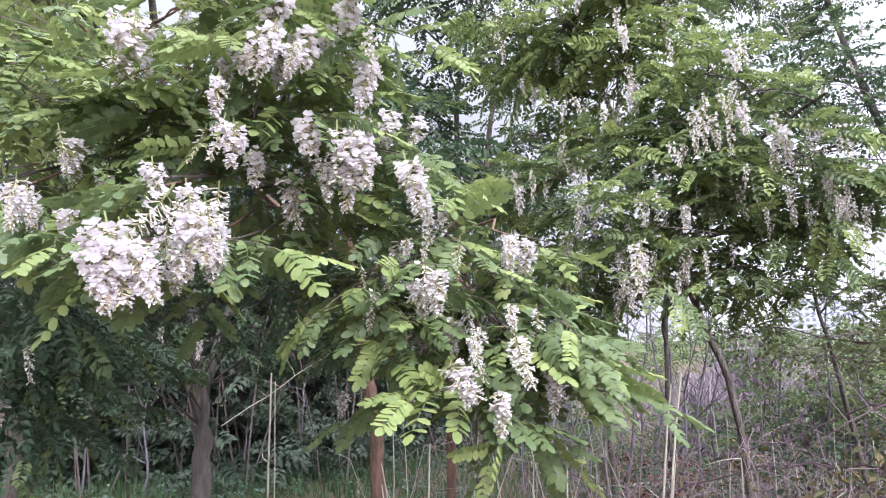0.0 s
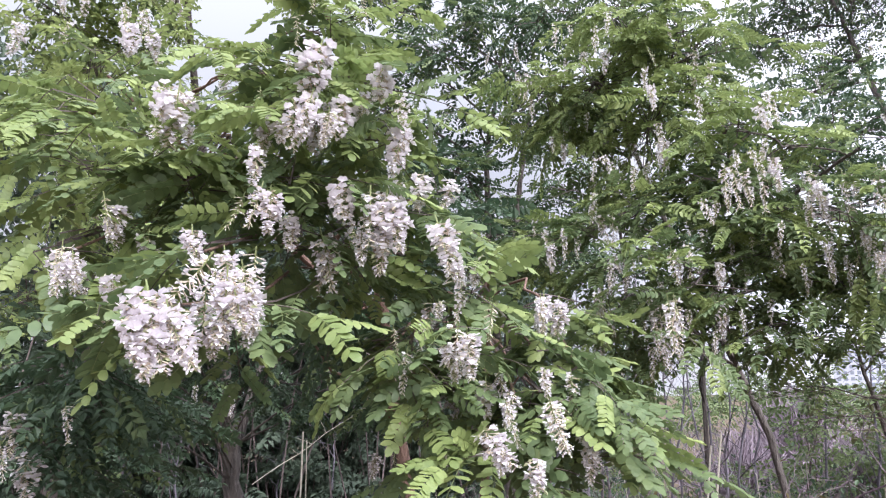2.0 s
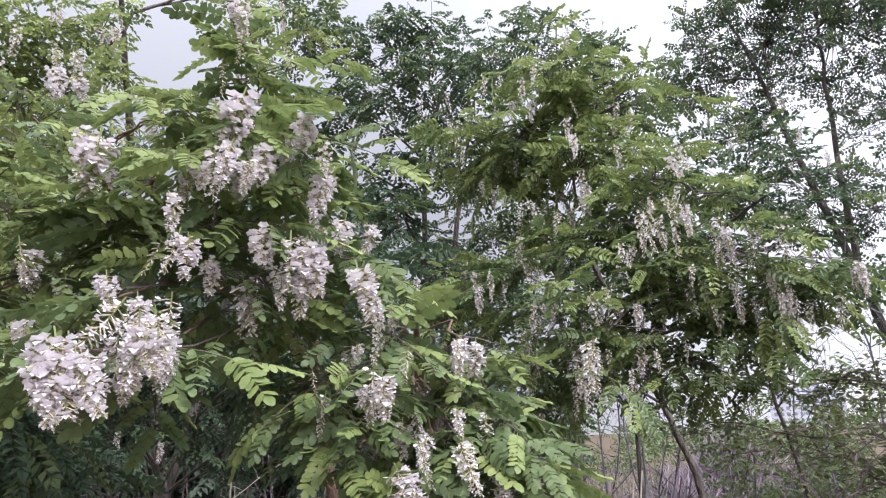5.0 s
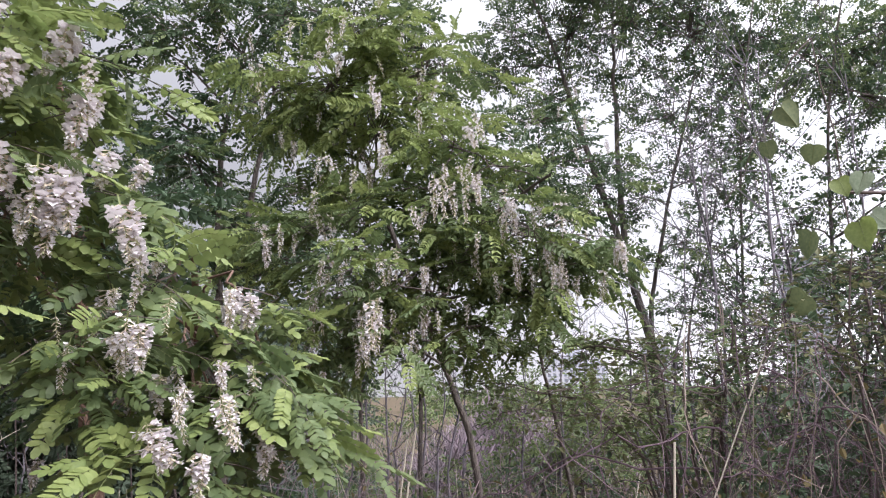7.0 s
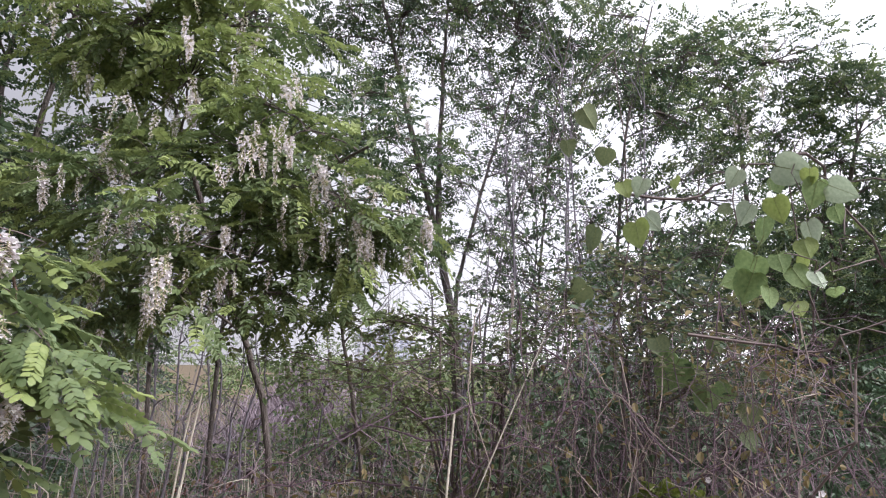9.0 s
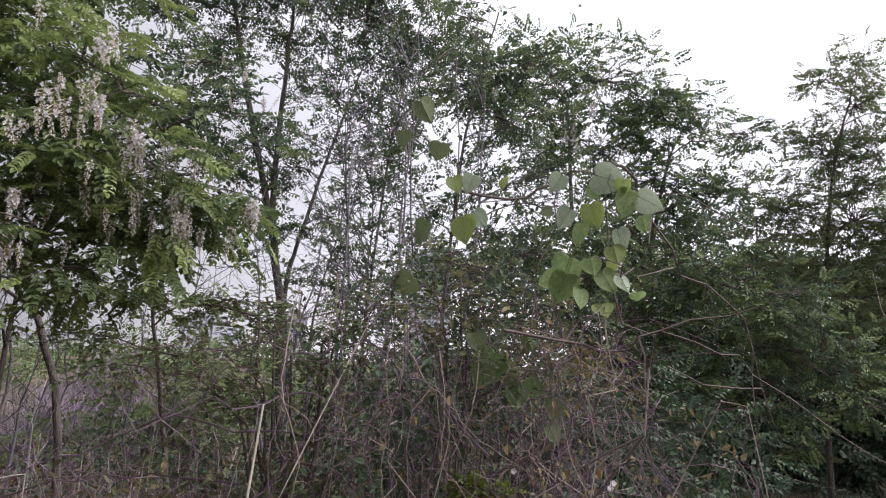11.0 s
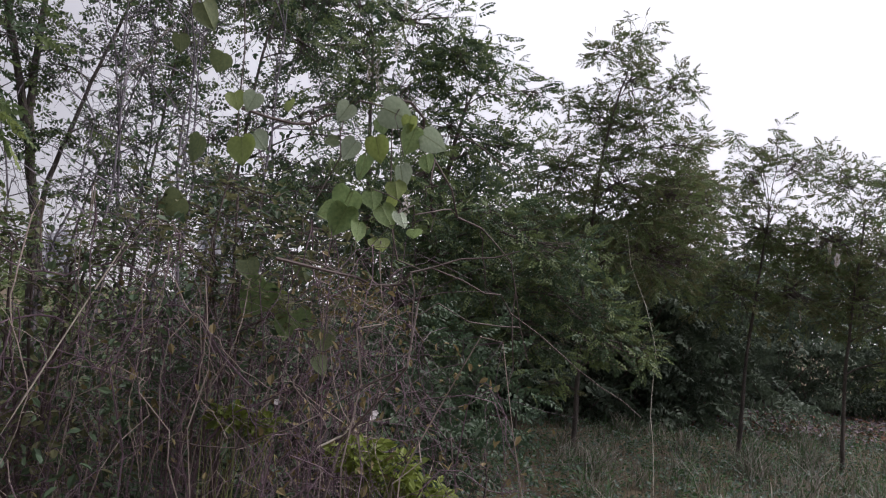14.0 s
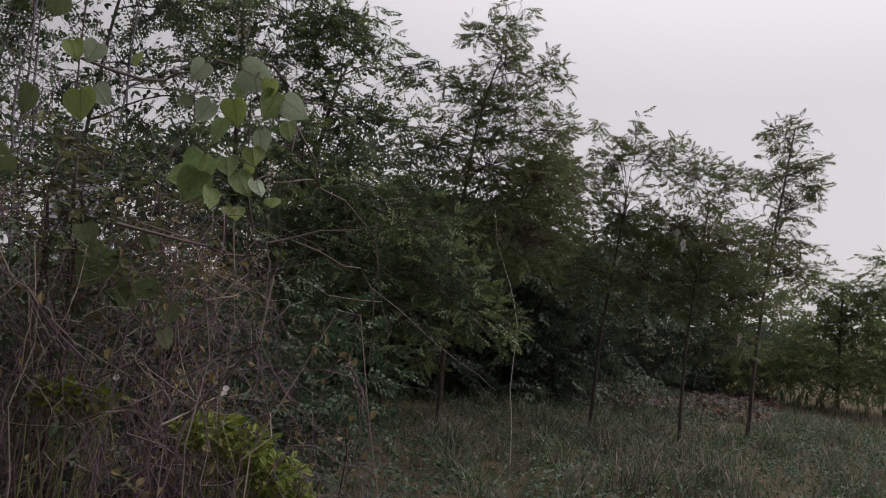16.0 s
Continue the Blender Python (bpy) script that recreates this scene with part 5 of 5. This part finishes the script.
for x, y, z, size, tip, tint in VINE_A + VINE_B + VINE_C + VINE_D:
    leaf = part("leaf", HEARTS[tint][int(rng.integers(0, 3))], None, vine)
    leaf.matrix_basis = pose(x, y, z, 0, 0, -62 + rng.normal(0, 18)) @ pose(0, 0, 0, 0, -tip, 0) @ pose(0, 0, 0, -90 + rng.normal(0, 26), 0, 0) @ pose(0, 0, 0, 0, rng.normal(0, 24), 0) @ Matrix.Scale(size * (0.66 if tint == 3 else 0.86), 4) @ Matrix.Translation((0, -0.45, 0))
for _ in range(14):
    a = stems[int(rng.integers(0, 5))]
    a = a[int(rng.integers(5, len(a)))]
    g = Geo()
    g.tube(bend(a, a + np.array([rng.normal(0, 0.3), rng.normal(0, 0.3), rng.uniform(-0.7, 0.05)]), rng.uniform(-0.1, 0.15), 0.05, 10), np.linspace(0.003, 0.0015, 10), 4)
    part("tendril", g, [TWIG], vine)

# ---------------- low lime shrubs, stalks, sticks ----------------


def lime_shrub(places, label):
    c0 = np.array(places[0][:3])
    sh = thing("shrub", (c0[0], c0[1], 0), label, "shrub")
    lf, tw = Geo(), Geo()
    for x, y, z, r in places:
        n = int(1900 * r)
        b, off = in_ball((x, y, z), r, n, 0.6)
        lf.tile(OVAL, b, frames_of(off * np.array([1, 1, 0.3]) + rng.normal(0, 0.3, off.shape), 0.4), rng.uniform(0.6, 1.2, n) * 0.045)
        for _ in range(14):
            e = np.array([x, y, z]) + rng.normal(0, r * 0.6, 3)
            tw.tube(bend((c0[0] + rng.normal(0, 0.1), c0[1] + rng.normal(0, 0.1), 0), e, 0, 0.03, 6), np.linspace(0.004, 0.0015, 6), 3)
    part("foliage", lf, [LEAF_LIME], sh, kind="stuff")
    part("brush", tw, [GREEN_TWIG], sh, kind="stuff")


lime_shrub([(2.42, 1.25, 0.97, 0.10), (2.50, 1.17, 0.91, 0.11), (2.60, 1.10, 0.82, 0.11), (2.66, 1.04, 0.72, 0.08)], "low shrub with lime green leaves")
lime_shrub([(2.12, 1.58, 1.08, 0.06), (2.2, 1.5, 1.06, 0.06)], "small yellowish green shoot among brambles")


def dead_stalk(foot, tip, r, label, side=0):
    st = thing("dead_stalk", foot, label, "stalk", "bleached stalks")
    way = bend(foot, tip, 0, 0.008, 8)
    g = Geo()
    g.tube(way, np.linspace(r, r * 0.55, 8), 6)
    part("stem", g, [STRAW], st)
    for _ in range(side):
        i = rng.integers(3, 8)
        g = Geo()
        g.tube(bend(way[i], way[i] + np.array([rng.normal(0, 0.07), rng.normal(0, 0.06), rng.uniform(-0.05, 0.12)]), 0, 0.01, 5), np.linspace(r * 0.5, r * 0.2, 5), 4)
        part("side_shoot", g, [STRAW], st)


dead_stalk(spot(-14.6, 3.35, 0.0), spot(-13.9, 3.35, 1.4), 0.007, "tall bleached dead stalk standing in the grass", 1)
dead_stalk(spot(-14.1, 3.4, 0.0), spot(-13.6, 3.38, 1.36), 0.004, "thin dead stalk beside a taller one")
dead_stalk((1.22, 1.71, 0.0), (1.331, 1.64, 1.36), 0.0055, "short pale broken stalk in the brambles")
dead_stalk((1.10, 2.06, 0.0), (1.84, 1.82, 1.61), 0.0036, "long pale cane leaning through the brambles")
dead_stalk(spot(14.5, 2.9, 0.0), spot(18.4, 2.9, 1.38), 0.006, "pale stalk leaning beside another")
dead_stalk(spot(14.0, 3.0, 0.0), spot(17.6, 3.0, 1.33), 0.006, "pale stalk leaning over dry grass")
dead_stalk(spot(-17.6, 4.6, 1.05), spot(-9.8, 4.5, 1.45), 0.003, "fallen dead branch caught across the undergrowth", 5)
dead_stalk((2.28, 1.33, 1.0), (2.40, 1.19, 1.10), 0.004, "short pale broken stick caught in the brambles")
dead_stalk(spot(13.6, 7.5, 0.07), spot(15.6, 7.5, 0.1), 0.02, "pale split stick lying on the leaf litter")
for k in range(105):
    b = rng.uniform(-6, 34)
    d = rng.uniform(2.6, 4.4)
    h = rng.uniform(0.5, 1.15)
    dead_stalk(spot(b, d, 0), spot(b + rng.normal(0, 3), d + rng.normal(0, 0.2), h), rng.uniform(0.002, 0.0058), "thin bleached stalk of last year's weeds", int(rng.integers(0, 3)))
st = thing("dead_stalk", spot(81.5, 6.8), "long thin bent stalk hung with dry grass", "stalk", "bleached stalks")
way = np.array([spot(82.2, 6.6, 0.0), spot(82.1, 6.7, 0.8), spot(81.8, 6.9, 1.3), spot(80.9, 7.1, 1.7), spot(79.6, 7.3, 2.1), spot(79.2, 7.4, 2.45)])
g = Geo()
g.tube(bend(way[0], way[2], 0, 0.02, 8), np.linspace(0.004, 0.003, 8), 6)
g.tube(np.array([way[2], (way[2] + way[3]) / 2 + [0, 0, 0.02], way[3], (way[3] + way[4]) / 2, way[4], way[5]]), np.linspace(0.003, 0.0015, 6), 6)
part("stem", g, [STRAW], st)
g = Geo()
for _ in range(50):
    a = spot(82.2 + rng.normal(0, 0.8), 6.6 + rng.normal(0, 0.2), 0)
    g.tube(bend(a, a + np.array([rng.normal(0, 0.12), rng.normal(0, 0.12), rng.uniform(0.15, 0.5)]), 0, 0.02, 4), np.linspace(0.003, 0.001, 4), 3)
part("tuft", g, [GRASS_DRY], st, kind="stuff")

# a small white flower on the shrub
fl = Geo()
for a in np.linspace(0, 2 * np.pi, 5, endpoint=False):
    o = np.array([math.cos(a), math.sin(a), 0.2])
    s = np.array([-math.sin(a), math.cos(a), 0])
    fl.add([o * 0, o * 0.6 + s * 0.45, o, o * 0.6 - s * 0.45], [(0, 1, 2, 3)], 0)
for x, y, z in ((2.47, 1.24, 1.09), (2.40, 1.19, 1.12), (2.20, 1.45, 1.14)):
    ob = part("wild_flower", fl, [PETAL], None)
    tagged(ob, "small white wild flower on a low shrub", "flower", "white wild flowers")
    ob.matrix_basis = pose(x, y, z, 60, 0, -62) @ Matrix.Scale(0.012, 4)

# ---------------- the purplish bush, leaf litter and far towers ----------------
def dry_bush(b, d, wide, high, n, label):
    foot = spot(b, d)
    pb = thing("dry_bush", foot, label, "bush", "dry lilac bushes")
    g = Geo()
    for i in range(n):
        f = foot + np.array([rng.normal(0, wide * 0.6), rng.normal(0, wide * 0.6), 0])
        e = foot + np.array([rng.normal(0, wide), rng.normal(0, wide * 0.8), rng.uniform(0.35, 1.0) * high])
        e[2] *= 1 - 0.35 * min(1, abs(e[0] - foot[0]) / (2 * wide))
        one = Geo() if i < 50 else g
        one.tube(bend(f, e, 0, 0.05, 4), np.linspace(0.0009, 0.0005, 4) * d, 3)
        if i < 50:
            part("stem", one, [PURPLE], pb)
    part("brush", g, [PURPLE], pb, kind="stuff")


dry_bush(23.3, 13.0, 0.5, 1.75, 900, "dense purplish grey bush of dry seed heads")
dry_bush(27.5, 9.5, 0.45, 1.15, 500, "low lilac bush of dry twigs in the field")
dry_bush(20.0, 10.5, 0.5, 1.1, 500, "spreading bush of bare lilac twigs")
weeds("rust red leaf litter and docks on the ground", scatter(900, 12, 32, 5.0, 9.5), 0.07, [EARTH_RED, EARTH_RED], 0.1)
weeds("purplish leaf litter under the far trees", scatter(1500, 84, 100, 12.5, 18), 0.09, [PURPLE, EARTH_RED], 0.1)


def dry_sprig(a, b, label):
    """A thin dead spray with small pale curled leaves along it."""
    sprig = thing("dry_sprig", a, label, "twig", "dry sprigs")
    way = bend(a, b, 0, 0.03, 10)
    g, tw, lf = Geo(), Geo(), Geo()
    g.tube(way, np.linspace(0.003, 0.001, 10), 5)
    part("stem", g, [CANE_PALE], sprig)
    side_twigs(tw, way, 16, 0.12, 0.001)
    o = way[rng.integers(3, 10, 110)] + rng.normal(0, 0.035, (110, 3))
    lf.tile(OVAL, o, frames_of(rng.normal(0, 1, (110, 3)), 0.5), rng.uniform(0.6, 1.2, 110) * 0.022)
    part("brush", tw, [CANE_PALE], sprig, kind="stuff")
    part("foliage", lf, [LEAF_BROWN], sprig, kind="stuff")


dry_sprig(spot(57, 2.6, 1.62), spot(65.2, 2.55, 1.42), "dead bramble spray with small pale curled leaves")
dry_sprig(spot(56, 2.7, 1.4), spot(63, 2.6, 1.5), "dead bramble spray with a few withered leaves")


def tower(b, d, w, h, label):
    base = spot(b, d)
    t = thing("apartment_tower", base, label, "building", "far apartment towers")
    bm = bmesh.new()
    bmesh.ops.create_cube(bm, size=1.0, matrix=Matrix.Translation((0, 0, h / 2)) @ Matrix.Diagonal((w, w * 0.7, h, 1)))
    bmesh.ops.create_cube(bm, size=1.0, matrix=Matrix.Translation((0, 0, h + 1.2)) @ Matrix.Diagonal((w * 0.4, w * 0.4, 2.4, 1)))
    me = bpy.data.meshes.new("wall")
    bm.to_mesh(me)
    me.materials.append(CONCRETE)
    turn = Matrix.Rotation(-radians(b), 4, "Z")
    ob = new("wall", me)
    ob.parent = t
    ob.matrix_basis = turn
    pane = bpy.data.meshes.new("window")
    pw, ph = w * 0.12, 1.7
    pane.from_pydata([(-pw / 2, -0.06, 0), (pw / 2, -0.06, 0), (pw / 2, -0.06, ph), (-pw / 2, -0.06, ph), (-pw / 2, 0.1, 0), (pw / 2, 0.1, 0), (pw / 2, 0.1, ph), (-pw / 2, 0.1, ph)], [],
                     [(0, 1, 2, 3), (0, 4, 5, 1), (3, 2, 6, 7), (0, 3, 7, 4), (1, 5, 6, 2)])
    pane.materials.append(GLASS_DARK)
    for f in range(int(h / 3)):
        for c in range(4):
            wd = new("window", pane)
            wd.parent = t
            wd.matrix_basis = turn @ Matrix.Translation(((c - 1.5) * w * 0.22, -w * 0.35, 0.9 + f * 3.0))


for b, d, w, h in ((27.2, 420, 14, 22), (28.8, 430, 13, 24), (30.2, 440, 14, 18), (34.8, 400, 15, 26), (45.8, 380, 22, 60)):
    tower(b, d, w, h, "pale grey apartment tower far beyond the field")
